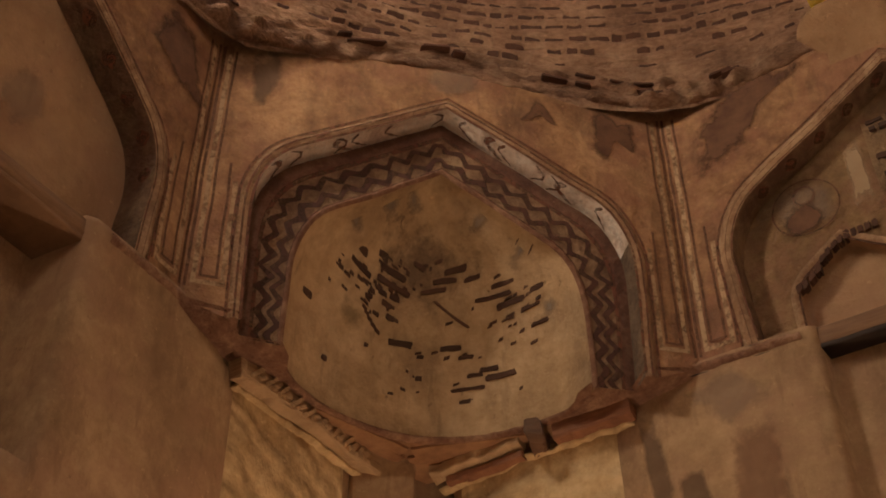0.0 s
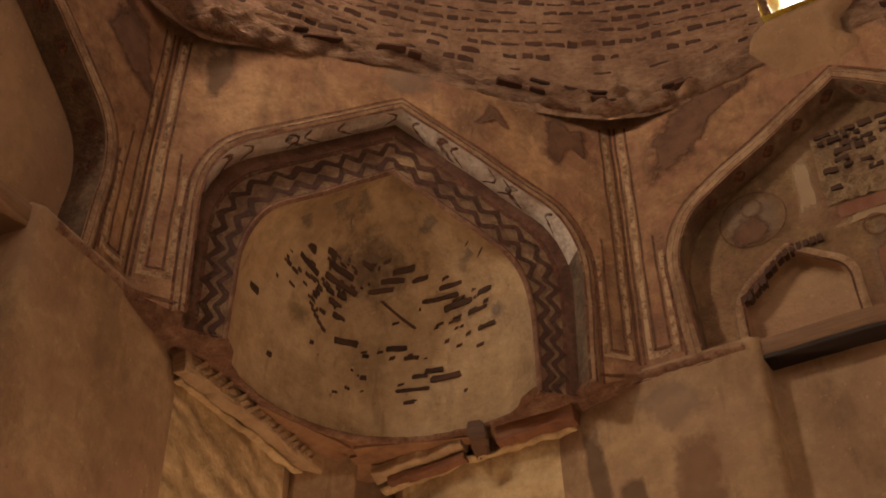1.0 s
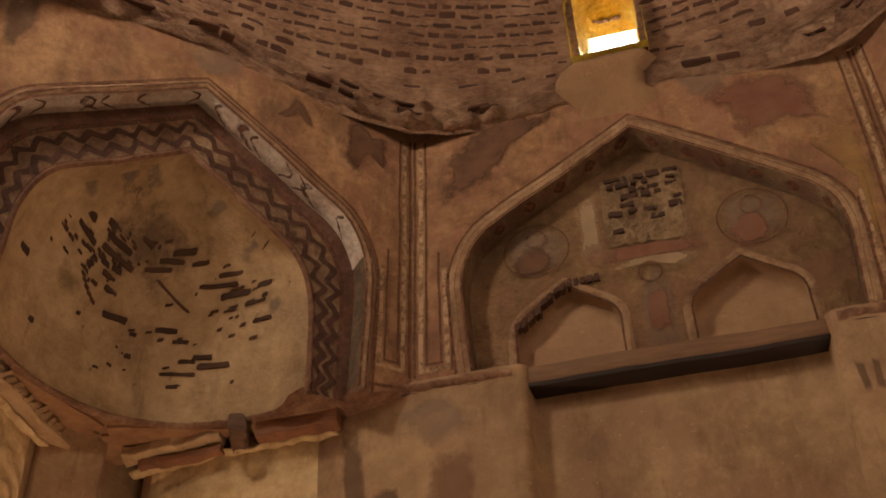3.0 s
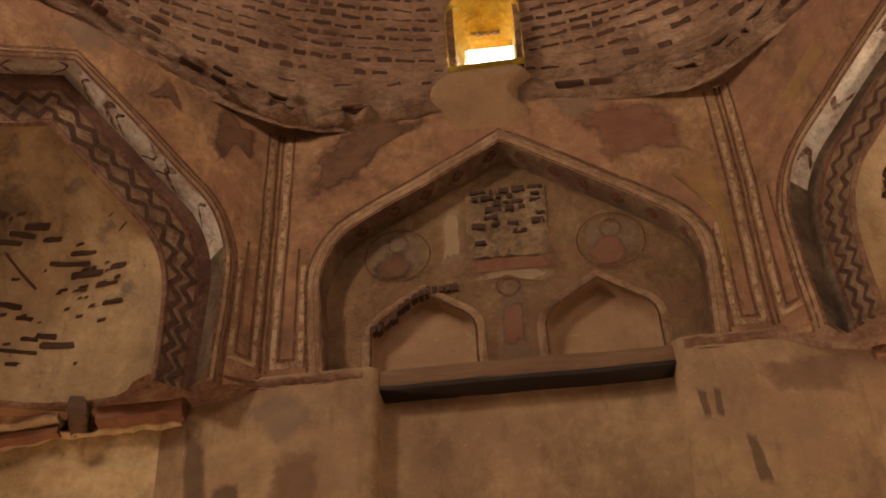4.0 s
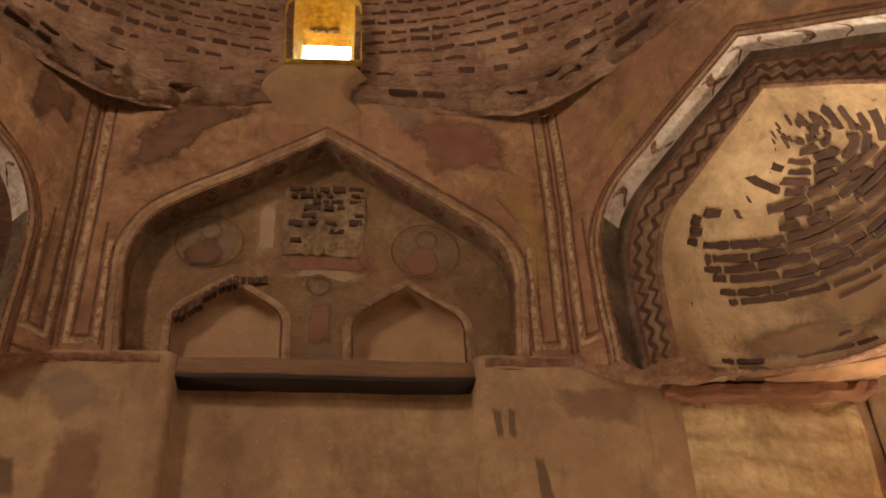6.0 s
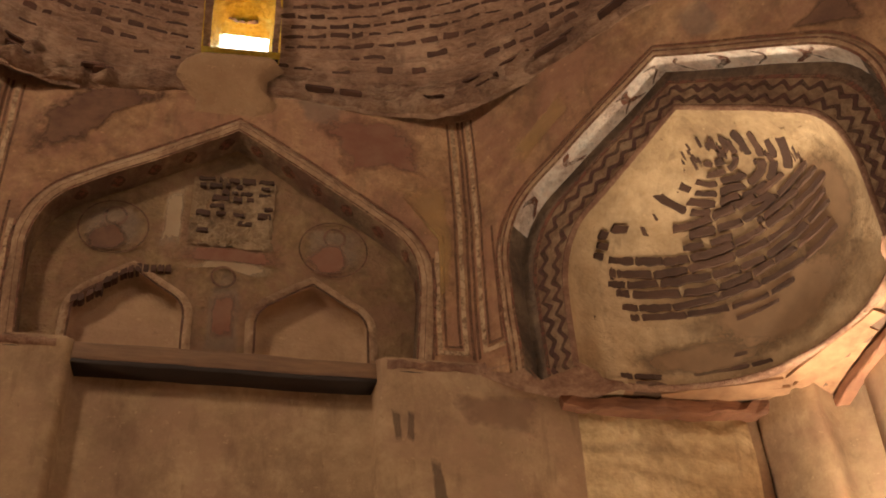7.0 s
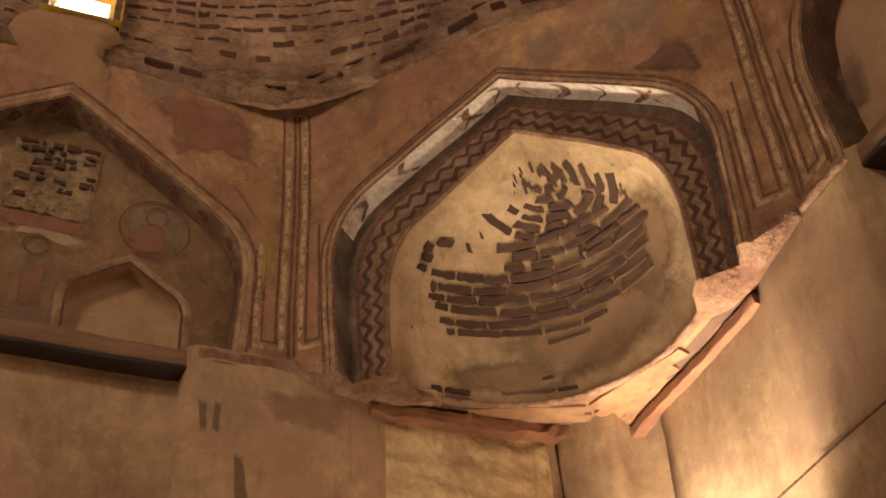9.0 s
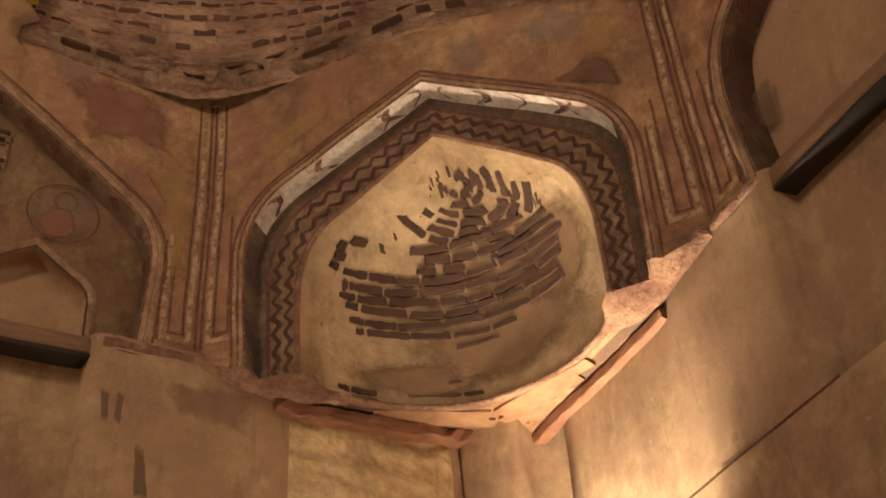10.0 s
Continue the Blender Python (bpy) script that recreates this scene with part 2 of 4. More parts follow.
def part(name, bm, material, parent=None, label="", smooth=True, weld=True):
    if weld:
        bmesh.ops.remove_doubles(bm, verts=bm.verts, dist=0.0004)
    bmesh.ops.recalc_face_normals(bm, faces=bm.faces)
    me = bpy.data.meshes.new(name)
    bm.to_mesh(me)
    bm.free()
    me.materials.append(material)
    if smooth:
        me.shade_smooth()
    ob = new(name, me)
    ob.parent = parent
    if label:
        ob["label"] = label
    return ob


def resample(points, n):
    """n + 1 points at even steps along a line of points."""
    pts = [Vector(p) for p in points]
    run = [0.0]
    for a, b in zip(pts, pts[1:]):
        run.append(run[-1] + (b - a).length)
    out, k = [], 0
    for i in range(n + 1):
        s = run[-1] * i / n
        while k < len(run) - 2 and run[k + 1] < s:
            k += 1
        out.append(pts[k].lerp(pts[k + 1], (s - run[k]) / max(1e-9, run[k + 1] - run[k])))
    return out


def keel(hw, foot, sh0, shx, shz, apex, n=60, belly=0.0, rise=0.0):
    """Half-pointed arch line in (x, z): upright jambs, rounded shoulders, straight slopes to a point."""
    half = [Vector((-hw, 0, foot)), Vector((-hw - belly, 0, sh0))]
    a, c, b = half[-1], Vector((-hw - belly, 0, shz - 0.02)), Vector((-shx, 0, shz))
    out = Vector((0, 0, apex)) - b
    c = b - out * ((b.x - a.x) / out.x) * 0.8
    c.x = a.x + 0.01
    for k in range(1, 9):
        t = k / 8
        half.append(a * (1 - t) ** 2 + c * 2 * t * (1 - t) + b * t * t)
    half.append(Vector((0, 0, apex)))
    left = resample(half, n // 2)
    line = left + [Vector((-p.x, p.y, p.z)) for p in reversed(left[:-1])]
    for p in line:  # one shoulder higher than the other, as built by hand
        p.z += rise * max(0.0, 1 - abs(abs(p.x) - 0.68) / 0.6) * (1 if p.x < 0 else -1) * (1 if p.z > foot + 0.3 else 0)
    return line


def at_depth(line, y):
    return [Vector((p.x, y, p.z)) for p in line]


def to_box(line, hw, z0, z1, cz=4.9):
    """For each point of an arch line its partner on the outline of the rectangle around it."""
    out = []
    for p in line:
        dx, dz = p.x, p.z - cz
        s = min(hw / abs(dx) if abs(dx) > 1e-6 else 1e9, (z1 - cz) / dz if dz > 1e-6 else 1e9)
        out.append(Vector((max(-hw, min(hw, dx * s)), p.y, max(z0, min(z1, cz + dz * s)))))
    for cx in (-hw, hw):
        k = min(range(len(out)), key=lambda i: (out[i] - Vector((cx, out[i].y, z1))).length)
        out[k] = Vector((cx, out[k].y, z1))
    return out


def offset_line(line, d):
    """The line moved outwards by d in its own (x, z) plane, points staying evenly matched."""
    out = []
    for i, p in enumerate(line):
        a, b = line[max(0, i - 1)], line[min(len(line) - 1, i + 1)]
        t = (b - a).normalized()
        n = Vector((-t.z, 0, t.x))
        if i == len(line) // 2:
            n = Vector((0, 0, 1.15))
        out.append(p + n * d)
    return out


def ribbon(bm, line, w0, w1, y, m, amp=0.011, proud=0.0):
    """A flat strip that follows a line, from w0 to w1 beside it; proud gives it a rounded belly."""
    rows = []
    for k in range(5):
        f = k / 4
        rows.append(at_depth(offset_line(line, w0 + (w1 - w0) * f), y - proud * math.sin(math.pi * f)))
    loft(bm, rows, m, amp)


def stripe(bm, p, q, w, y, m, n=14):
    """A painted line from p to q (x, z) of width w."""
    p, q = Vector((p[0], y, p[1])), Vector((q[0], y, q[1]))
    t = (q - p).normalized()
    s = Vector((-t.z, 0, t.x)) * (w / 2)
    loft(bm, [[a - s, a + s] for a in between(p, q, n)], m)


def blot(name, material, parent, outline, y, m, label="", rings=5):
    """A painted patch: a fan of rings with the attribute 'inside', 1 in the middle and 0 at the rim."""
    pts = resample([*outline, outline[0]], 28)[:-1]
    pts = [Vector((p[0], 0, p[1])) for p in pts]
    c = sum(pts, Vector()) / len(pts)
    bm = bmesh.new()
    lay = bm.verts.layers.float.new("inside")
    rows = []
    for k in range(rings + 1):
        f = 1 - k / rings
        row = []
        for p in pts:
            q = c + (p - c) * (f if k < rings else 0.02)
            v = bm.verts.new(wob(m @ Vector((q.x, y, q.z))))
            v[lay] = min(1.0, (1 - f) * 1.7) - 0.02
            row.append(v)
        rows.append(row)
    for a, b in zip(rows, rows[1:]):
        for i in range(len(a)):
            j = (i + 1) % len(a)
            bm.faces.new((a[i], a[j], b[j], b[i]))
    bm.faces.new(rows[-1])
    return part(name, bm, material, parent, label, weld=False)


def box_along(bm, p, q, w, h, up=(0, 0, 1), n=8, rough=0.006, round_=0.12):
    """A hewn beam from p to q: eight-sided section with eased edges and a slightly uneven run."""
    p, q, up = Vector(p), Vector(q), Vector(up)
    t = (q - p).normalized()
    sx = t.cross(up).normalized()
    r = min(w, h) * round_
    sec = [(-w / 2 + r, -h / 2), (w / 2 - r, -h / 2), (w / 2, -h / 2 + r), (w / 2, h / 2 - r),
           (w / 2 - r, h / 2), (-w / 2 + r, h / 2), (-w / 2, h / 2 - r), (-w / 2, -h / 2 + r)]
    rows = [[c + sx * a + up * b for a, b in sec] for c in between(p, q, n)]
    made = loft(bm, rows, None, rough * 2, closed=True)
    for row in made:
        for v in row:
            v.co += noise.noise_vector(v.co * 19) * rough * 0.8 + noise.noise_vector(v.co * 47) * rough * 0.35
    bm.faces.new(made[0])
    bm.faces.new(list(reversed(made[-1])))


def disc(bm, cx, cz, rx, rz, y, m, n=28, inner=0.0):
    ring = [Vector((cx + rx * math.cos(2 * math.pi * k / n), y, cz + rz * math.sin(2 * math.pi * k / n))) for k in range(n + 1)]
    hub = [Vector((cx, y, cz)).lerp(p, inner) for p in ring]
    loft(bm, [ring, [p.lerp(q, 0.5) for p, q in zip(ring, hub)], hub] if not inner else [ring, hub], m)


def empty(name, label, category, group="", kind=""):
    return tagged(new(name), label, category, group, kind)


# ---- floor and lower walls ----
bm = bmesh.new()
loft(bm, [[(x, y, 0) for x in (-3.2, 0, 3.2)] for y in (-3.2, 0, 3.2)], None, 0)
loft(bm, [[(x, y, -0.2) for x in (-3.2, 0, 3.2)] for y in (-3.2, 0, 3.2)], None, 0)
tagged(part("floor", bm, FLOOR_STONE), "worn stone paving of the bay", "floor", kind="structure")


def lower_wall(name, angle, rec0, rec1, label, foot=0.0, deep=0.11):
    """A wall of the square bay up to the springing, with the shallow recess between its two piers."""
    m = side(angle, HALF)
    plan = [(-2.21, 0.30), (-2.21, 0.035), (-1.50, 0.032), (-1.42, 0.024), (-1.35, 0.010), (-1.29, 0.0), (rec0 - 0.03, 0.0), (rec0, 0.02), (rec0 + 0.01, deep),
            (rec1 - 0.01, deep), (rec1, 0.02), (rec1 + 0.03, 0.0), (1.29, 0.0), (1.35, 0.010), (1.42, 0.024), (1.50, 0.032), (2.21, 0.035), (2.21, 0.30)]
    xs = []
    for (x0, y0), (x1, y1) in zip(plan, plan[1:]):
        steps = max(1, int(abs(x1 - x0) / 0.08))
        xs += [(x0 + (x1 - x0) * k / steps, y0 + (y1 - y0) * k / steps) for k in range(steps)]
    xs.append(plan[-1])
    zs = [0, 0.6, 1.2, 1.8, 2.3, 2.7, 3.0, 3.2] + [3.3, 3.38, 3.46, 3.54, 3.62, 3.652, 3.664, 3.70] + [3.78 + 0.08 * k for k in range(9)] + [4.48]
    rows = [[(x, y if z > foot or abs(x) > 1.28 else -0.004, z) for x, y in xs] for z in zs]
    for dz, dy in ((0.05, -0.010), (0.074, -0.006), (0.086, 0.012), (0.09, 0.05), (0.09, 0.2)):
        rows.append([(x, y + dy, 4.48 + dz) for x, y in xs])
    bm = bmesh.new()
    loft(bm, rows, m)
    wall = tagged(part(name, bm, PLASTER_LOW), label, "wall", kind="structure")
    bm = bmesh.new()
    loft(bm, [[(x, 0.45, z) for x in (-2.96, 0, 2.96)] for z in (0, 2.5, 6.3)], m)
    part("outer_face", bm, PLASTER_LOW, wall)
    return wall


wall_n = lower_wall("wall_north", 0, -0.56, 0.62, "ochre plastered wall with a shallow recessed panel between piers")
wall_w = lower_wall("wall_west", 90, -0.62, 0.56, "dim brown plastered wall with a recessed panel between piers", 3.6, 0.24)
wall_e = lower_wall("wall_east", -90, -0.75, 0.62, "pale plastered wall lit from below, with a horizontal crack", 3.658)
wall_s = lower_wall("wall_south", 180, -0.6, 0.6, "plain ochre plastered wall with a recessed panel")

# chamfered posts that fill the four corners under the squinches
for k, a in enumerate((45, -45, 135, -135)):
    m = side(a, 0)
    bm = bmesh.new()
    line = [(-0.27, 3.46, 0), (-0.235, 3.385, 0), (-0.215, 3.345, 0), (-0.205, 3.338, 0), (-0.1, 3.325, 0), (0.0, 3.315, 0), (0.035, 3.318, 0), (0.05, 3.33, 0), (0.06, 3.40, 0), (0.07, 3.46, 0), (0.15, 3.49, 0), (0.27, 3.50, 0)]
    loft(bm, [[(x, y, z) for x, y, _ in line] for z in [0, 1, 2, 3] + [3.2 + 0.1 * i for i in range(14)]], m, 0.016)
    tagged(part("corner_post", bm, PLASTER_LOW), "chamfered plaster post filling the corner below the squinch", "corner post", "corner posts", "structure")

# lighter painted plaster panels beside the corner posts, under the beams
for wall, angle, sides in ((wall_n, 0, (-1, 1)), (wall_w, 90, (1,))):
    m = side(angle, HALF)
    for sgn in sides:
        bm = bmesh.new()
        loft(bm, [[(sgn * (1.385 + 0.8 * k / 16), 0.022 + (0.02 if k in (0, 16) else 0), z) for k in range(17)] for z in [2.6, 3.0, 3.4] + [3.5 + 0.06 * i for i in range(16)]], m, 0.014)
        part("plaster_panel", bm, PLASTER_PANEL, wall, "lighter ochre plaster panel")

# ---- octagon zone: wall faces with blind arches ----
WALL_ARCH = keel(0.785, SPRING, 4.98, 0.66, 5.31, 5.77, belly=0.03, rise=0.045)
FACE_TOP = RIM + 0.2


def wall_face(parent, angle):
    m = side(angle, HALF)
    arch = WALL_ARCH
    roll_line = offset_line(arch, 0.062)
    bm = bmesh.new()
    loft(bm, rows_between(at_depth(roll_line, 0), to_box(at_depth(roll_line, 0), CORNER, SPRING, FACE_TOP), 8), m)
    part("upper_wall", bm, PLASTER_UP, parent, "faded ochre and brown frescoed plaster")
    bm = bmesh.new()
    ribbon(bm, arch, 0.0, 0.064, 0.004, m, proud=0.016)
    part("arch_moulding", bm, PLASTER_BAND, parent)
    # inner edge of the arch, its shade painted in with the stains
    bm = bmesh.new()
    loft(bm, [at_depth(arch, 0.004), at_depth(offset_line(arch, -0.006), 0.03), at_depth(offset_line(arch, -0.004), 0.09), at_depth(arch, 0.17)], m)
    part("arch_reveal", bm, ARCH_REVEAL, parent, "stained inner edge of the arch, darkened as if shaded")
    fine = resample(offset_line(arch, -0.010), 240)
    bm = bmesh.new()
    for k in range(62, 208, 13):
        ln = 5 + int(4 * abs(noise.noise(Vector((k * 0.37, angle, 0)))))
        rows = []
        for j in range(ln + 1):
            w = 0.038 * math.sin(math.pi * (j + 0.4) / (ln + 0.8))
            c = fine[k + j]
            rows.append([Vector((c.x, 0.055 - w, c.z)), Vector((c.x, 0.055 + w * 0.8, c.z))])
        loft(bm, rows, m)
    part("painted_scallops", bm, PAINT_RED, parent, "faded dark red scallops")
    bm = bmesh.new()
    for w0, w1 in ((-0.002, 0.006), (0.026, 0.033), (0.06, 0.07)):
        ribbon(bm, arch, w0, w1, -0.011 if w0 == 0.026 else -0.004, m)
    part("painted_outline", bm, PAINT_RED, parent, "faded red-brown painted outline")
    return m


def small_arch(cx, hw, z0, zs, za, n=24):
    half = [Vector((-hw, 0, z0)), Vector((-hw, 0, zs)), Vector((-hw * 0.94, 0, zs + (za - zs) * 0.22)), Vector((-hw * 0.80, 0, zs + (za - zs) * 0.40)), Vector((0, 0, za))]
    left = resample(half, n)
    line = left + [Vector((-p.x, 0, p.z)) for p in reversed(left[:-1])]
    return [Vector((p.x + cx, 0, p.z)) for p in line]


def lunette(parent, angle):
    """The sunk field under a wall's arch, with its two small blind arches."""
    m = side(angle, HALF)
    depth = 0.13
    niches = [small_arch(-0.385, 0.225, 4.50, 4.80, 5.02), small_arch(0.368, 0.235, 4.50, 4.79, 5.005)]
    bm = bmesh.new()
    # field: columns from the niche tops (or the foot) up to the big arch
    top = lambda x: max((p.z for p in WALL_ARCH if abs(p.x - x) < 0.03), default=5.0)
    xs = [-0.82 + 0.02 * k for k in range(83)]

    def floor_z(x):
        for line in niches:
            x0, x1 = line[0].x, line[-1].x
            if x0 < x < x1:
                for a, b in zip(line[1:], line[2:]):
                    if a.x <= x <= b.x and b.x > a.x:
                        return a.z + (b.z - a.z) * (x - a.x) / (b.x - a.x)
        return 4.5
    cuts = sorted(set([round(x, 4) for x in xs] + [round(line[i].x + e, 4) for line in niches for i, e in ((0, -0.001), (0, 0.001), (-1, -0.001), (-1, 0.001))]))
    rows = []
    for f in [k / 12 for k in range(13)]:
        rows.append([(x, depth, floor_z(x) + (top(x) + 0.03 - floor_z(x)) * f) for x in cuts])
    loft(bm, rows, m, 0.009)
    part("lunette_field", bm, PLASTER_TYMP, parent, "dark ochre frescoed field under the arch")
    for line in niches:
        bm = bmesh.new()
        loft(bm, [at_depth(line, depth), at_depth(line, depth + 0.07)], m, 0.009)
        c = Vector((sum(p.x for p in line) / len(line), 0, 4.7))
        loft(bm, rows_between(at_depth(line, depth + 0.07), [Vector((c.x + (p.x - c.x) * 0.05, depth + 0.07, 4.6)) for p in line], 5), m, 0.009)
        part("blind_niche", bm, PLASTER_NICHE, parent, "plain tan plaster filling of the niche")
        bm = bmesh.new()
        ribbon(bm, line, 0.0, 0.04, depth - 0.004, m, 0.009, proud=0.010)
        part("niche_moulding", bm, PLASTER_BAND, parent)
        bm = bmesh.new()
        ribbon(bm, line, -0.004, 0.006, depth - 0.008, m, 0.009)
        part("niche_outline", bm, PAINT_DARK, parent)
    return m, depth


def plain_lunette(parent, angle, depth=0.16):
    """The sunk field under an arch, whitewashed and bare."""
    m = side(angle, HALF)
    line = at_depth(WALL_ARCH, depth)
    bm = bmesh.new()
    loft(bm, rows_between(line, [Vector((p.x * 0.04, depth + 0.01, 4.62)) for p in line], 10), m, 0.014)
    loft(bm, [[(-0.84, depth, 4.5), (0.84, depth, 4.5)], [(-0.84, depth, SPRING + 0.03), (0.84, depth, SPRING + 0.03)]], m)
    part("lunette_field", bm, PLASTER_NICHE, parent, "bare pale plaster under the arch")


for wall, angle in ((wall_n, 0), (wall_w, 90), (wall_e, -90), (wall_s, 180)):
    wall_face(wall, angle)
    (lunette if angle == 0 else plain_lunette)(wall, angle)


def border_strips(parent, m, hw):
    """Painted frames down both ends of a face: a dark edge line and a light hairpin panel with red inner lines."""
    z0 = SPRING + 0.05
    for s in (-1, 1):
        bm = bmesh.new()
        stripe(bm, (s * (hw - 0.014), SPRING + 0.02), (s * (hw - 0.014), RIM - 0.1), 0.013, -0.004, m, 30)
        part("painted_edge_line", bm, PAINT_LINE, parent)
        bm = bmesh.new()
        stripe(bm, (s * (hw - 0.042), z0), (s * (hw - 0.042), RIM - 0.12), 0.020, -0.003, m, 30)
        stripe(bm, (s * (hw - 0.152), z0), (s * (hw - 0.146), z0 + 0.54), 0.020, -0.003, m, 14)
        stripe(bm, (s * (hw - 0.032), z0), (s * (hw - 0.162), z0), 0.022, -0.003, m, 6)
        part("painted_light_line", bm, PAINT_LIGHT, parent)
        bm = bmesh.new()
        stripe(bm, (s * (hw - 0.066), z0 + 0.03), (s * (hw - 0.066), RIM - 0.12), 0.011, -0.004, m, 30)
        stripe(bm, (s * (hw - 0.126), z0 + 0.03), (s * (hw - 0.120), z0 + 0.64), 0.011, -0.004, m, 16)
        stripe(bm, (s * (hw - 0.059), z0 + 0.03), (s * (hw - 0.133), z0 + 0.03), 0.012, -0.004, m, 4)
        stripe(bm, (s * (hw - 0.172), z0 - 0.02), (s * (hw - 0.165), z0 + 0.50), 0.010, -0.004, m, 14)
        part("painted_red_line", bm, PAINT_LINE, parent)


for wall, angle in ((wall_n, 0), (wall_w, 90), (wall_e, -90)):
    border_strips(wall, side(angle, HALF), CORNER)

# ---- squinches ----
SQ_IN = keel(0.63, 4.46, 4.84, 0.46, 5.22, 5.53)
BOWL_Z, BOWL_D, SQ_STEP = 4.46, 0.52, 0.11


def bowl_half(z):
    """Half width of the semi-dome at the height z."""
    if z <= SQ_IN[0].z:
        return SQ_IN[0].x * -1
    for a, b in zip(SQ_IN, SQ_IN[1:]):
        if a.z <= z <= b.z:
            return -(a.x + (b.x - a.x) * (z - a.z) / max(1e-6, b.z - a.z))
    return 0.0


def bowl(a, z, inset=0.0):
    """A point on the semi-dome: a from 0 (right jamb) to pi (left jamb), z the height."""
    f = max(0.0, min(1.0, (z - BOWL_Z) / (5.53 - BOWL_Z)))
    d = BOWL_D * (1 - f ** 2.2) ** 0.62
    e = 2 / 1.75
    c, s = math.cos(a), math.sin(a)
    x = bowl_half(z) * math.copysign(abs(c) ** e, c)
    y = SQ_STEP + 0.01 + d * abs(s) ** e
    return Vector((x * (1 - inset * 1.2), y - inset * s, z))


def zigzag(bm, line, amp, step, y, m, thick):
    """A zigzag that follows an arch line."""
    waves = int(sum((b - a).length for a, b in zip(line, line[1:])) / step / 2)
    run = resample(line, 8 * waves)
    pts = []
    for j, p in enumerate(run):
        a, b = run[max(0, j - 1)], run[min(len(run) - 1, j + 1)]
        t = (b - a).normalized()
        n = Vector((-t.z, 0, t.x))
        ph = j * math.pi / 4 + 0.5 * noise.noise(p * 9)
        mid = p + n * amp * (0.72 * math.asin(math.sin(ph)) * 0.64 + 0.36 * math.sin(ph)) * (1 + 0.5 * noise.noise(p * 5))
        w = thick * (1 + 0.5 * noise.noise(p * 21)) / 2
        pts.append([Vector((q.x, y, q.z)) for q in (mid - n * w, mid + n * w)])
    loft(bm, pts, m)


def squinch(name, angle, label, painted=True, zig=0.042, wave=0.0135, shift=0.0, drop=0.0, band=None):
    """A corner squinch; shift moves its arch along the face, drop lowers the outer arch's point."""
    face = side(angle, DIAG)
    m = face @ Matrix.Translation((shift, 0, -0.022))
    sq = empty(name, label, "squinch", "corner squinches", "structure")
    hw = 1.036
    out = keel(0.80, 4.47, 5.04 - 0.4 * drop, 0.62, 5.44 - 0.7 * drop, 5.83 - drop, belly=0.02)
    bm = bmesh.new()
    rim = [p + Vector((shift, 0, -0.022)) for p in offset_line(out, 0.05)]
    loft(bm, rows_between(at_depth(rim, 0), to_box(at_depth(rim, 0), hw, SPRING - 0.03, FACE_TOP), 8), face)
    part("face_wall", bm, PLASTER_UP, sq, "faded ochre frescoed plaster spandrels")
    bm = bmesh.new()
    ribbon(bm, out, 0.0, 0.052, 0.003, m, proud=0.012)
    part("arch_moulding", bm, PLASTER_BAND, sq)
    bm = bmesh.new()
    front, back = at_depth(out, 0.003), at_depth(out, SQ_STEP)
    k0 = min(k for k, p in enumerate(out) if p.z > 5.16)
    k1 = len(out) - k0
    loft(bm, rows_between(front[k0:k1], back[k0:k1], 4), m)
    part("soffit_band", bm, BAND_WHITE, sq, "pale painted soffit with dark leaf scrolls")
    # jambs below the pale soffit, coloured as if in shadow
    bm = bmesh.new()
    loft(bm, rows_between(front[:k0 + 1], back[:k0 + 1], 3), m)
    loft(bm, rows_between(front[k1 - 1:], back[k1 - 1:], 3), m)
    part("soffit_shadow_band", bm, REVEAL_DARK, sq, "grey-brown jambs, shadow put into the colour")
    # leaf scrolls: curling strokes between blocks of faded red
    line = resample(offset_line(out, -0.006), 330)
    for name_, mat, first, step, wide in (("painted_scrolls", PAINT_LINE, 70, 17, 1), ("painted_scrolls", PAINT_RED, 76, 37, 3)):
        bm = bmesh.new()
        for k in range(first, 248, step):
            k += random.randint(-6, 6)
            turn = random.choice((-1, 1))
            if random.random() < 0.3:
                continue
            pairs = []
            for d in range(9):
                curl = int(turn * 4 * math.sin(d * 0.5) + d * 0.4)
                c, e = line[k + curl], line[k + curl + wide + (d * 3) % 4 // 2]
                pairs.append([Vector((c.x, 0.008 + 0.0112 * d, c.z)), Vector((e.x, 0.008 + 0.0112 * d, e.z))])
            loft(bm, pairs, m)
        part(name_, bm, mat, sq, "curling leaf strokes")
    bm = bmesh.new()
    face_line = lambda f: [p.lerp(q, f) for p, q in zip(at_depth(out, SQ_STEP), at_depth(SQ_IN, SQ_STEP))]
    # band behind the soffit: shadow darkens its painted colour
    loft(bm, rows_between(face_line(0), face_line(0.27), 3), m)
    part("shadow_band", bm, band or REVEAL_DARK, sq, "dark band behind the soffit, paint and shadow in one colour")
    bm = bmesh.new()
    loft(bm, rows_between(face_line(0.27), face_line(1), 5), m)
    part("zigzag_face", bm, ZIG_BASE, sq, "inner arch face painted with brown zigzags")
    for name_, f in (("zigzag_outer", 0.5), ("zigzag_inner", 0.79)):
        bm = bmesh.new()
        zigzag(bm, face_line(f), wave * 0.95, zig, SQ_STEP - 0.004, m, wave * 1.75)
        part(name_, bm, PAINT_ZIG, sq, "dark brown painted zigzag")
    bm = bmesh.new()
    for f0, f1 in ((0.26, 0.35), (0.93, 1.0)):
        loft(bm, [at_depth(face_line(f0), SQ_STEP - 0.003), at_depth(face_line(f1), SQ_STEP - 0.003)], m)
    part("painted_red_band", bm, PAINT_RED, sq, "dark red painted band")
    bm = bmesh.new()
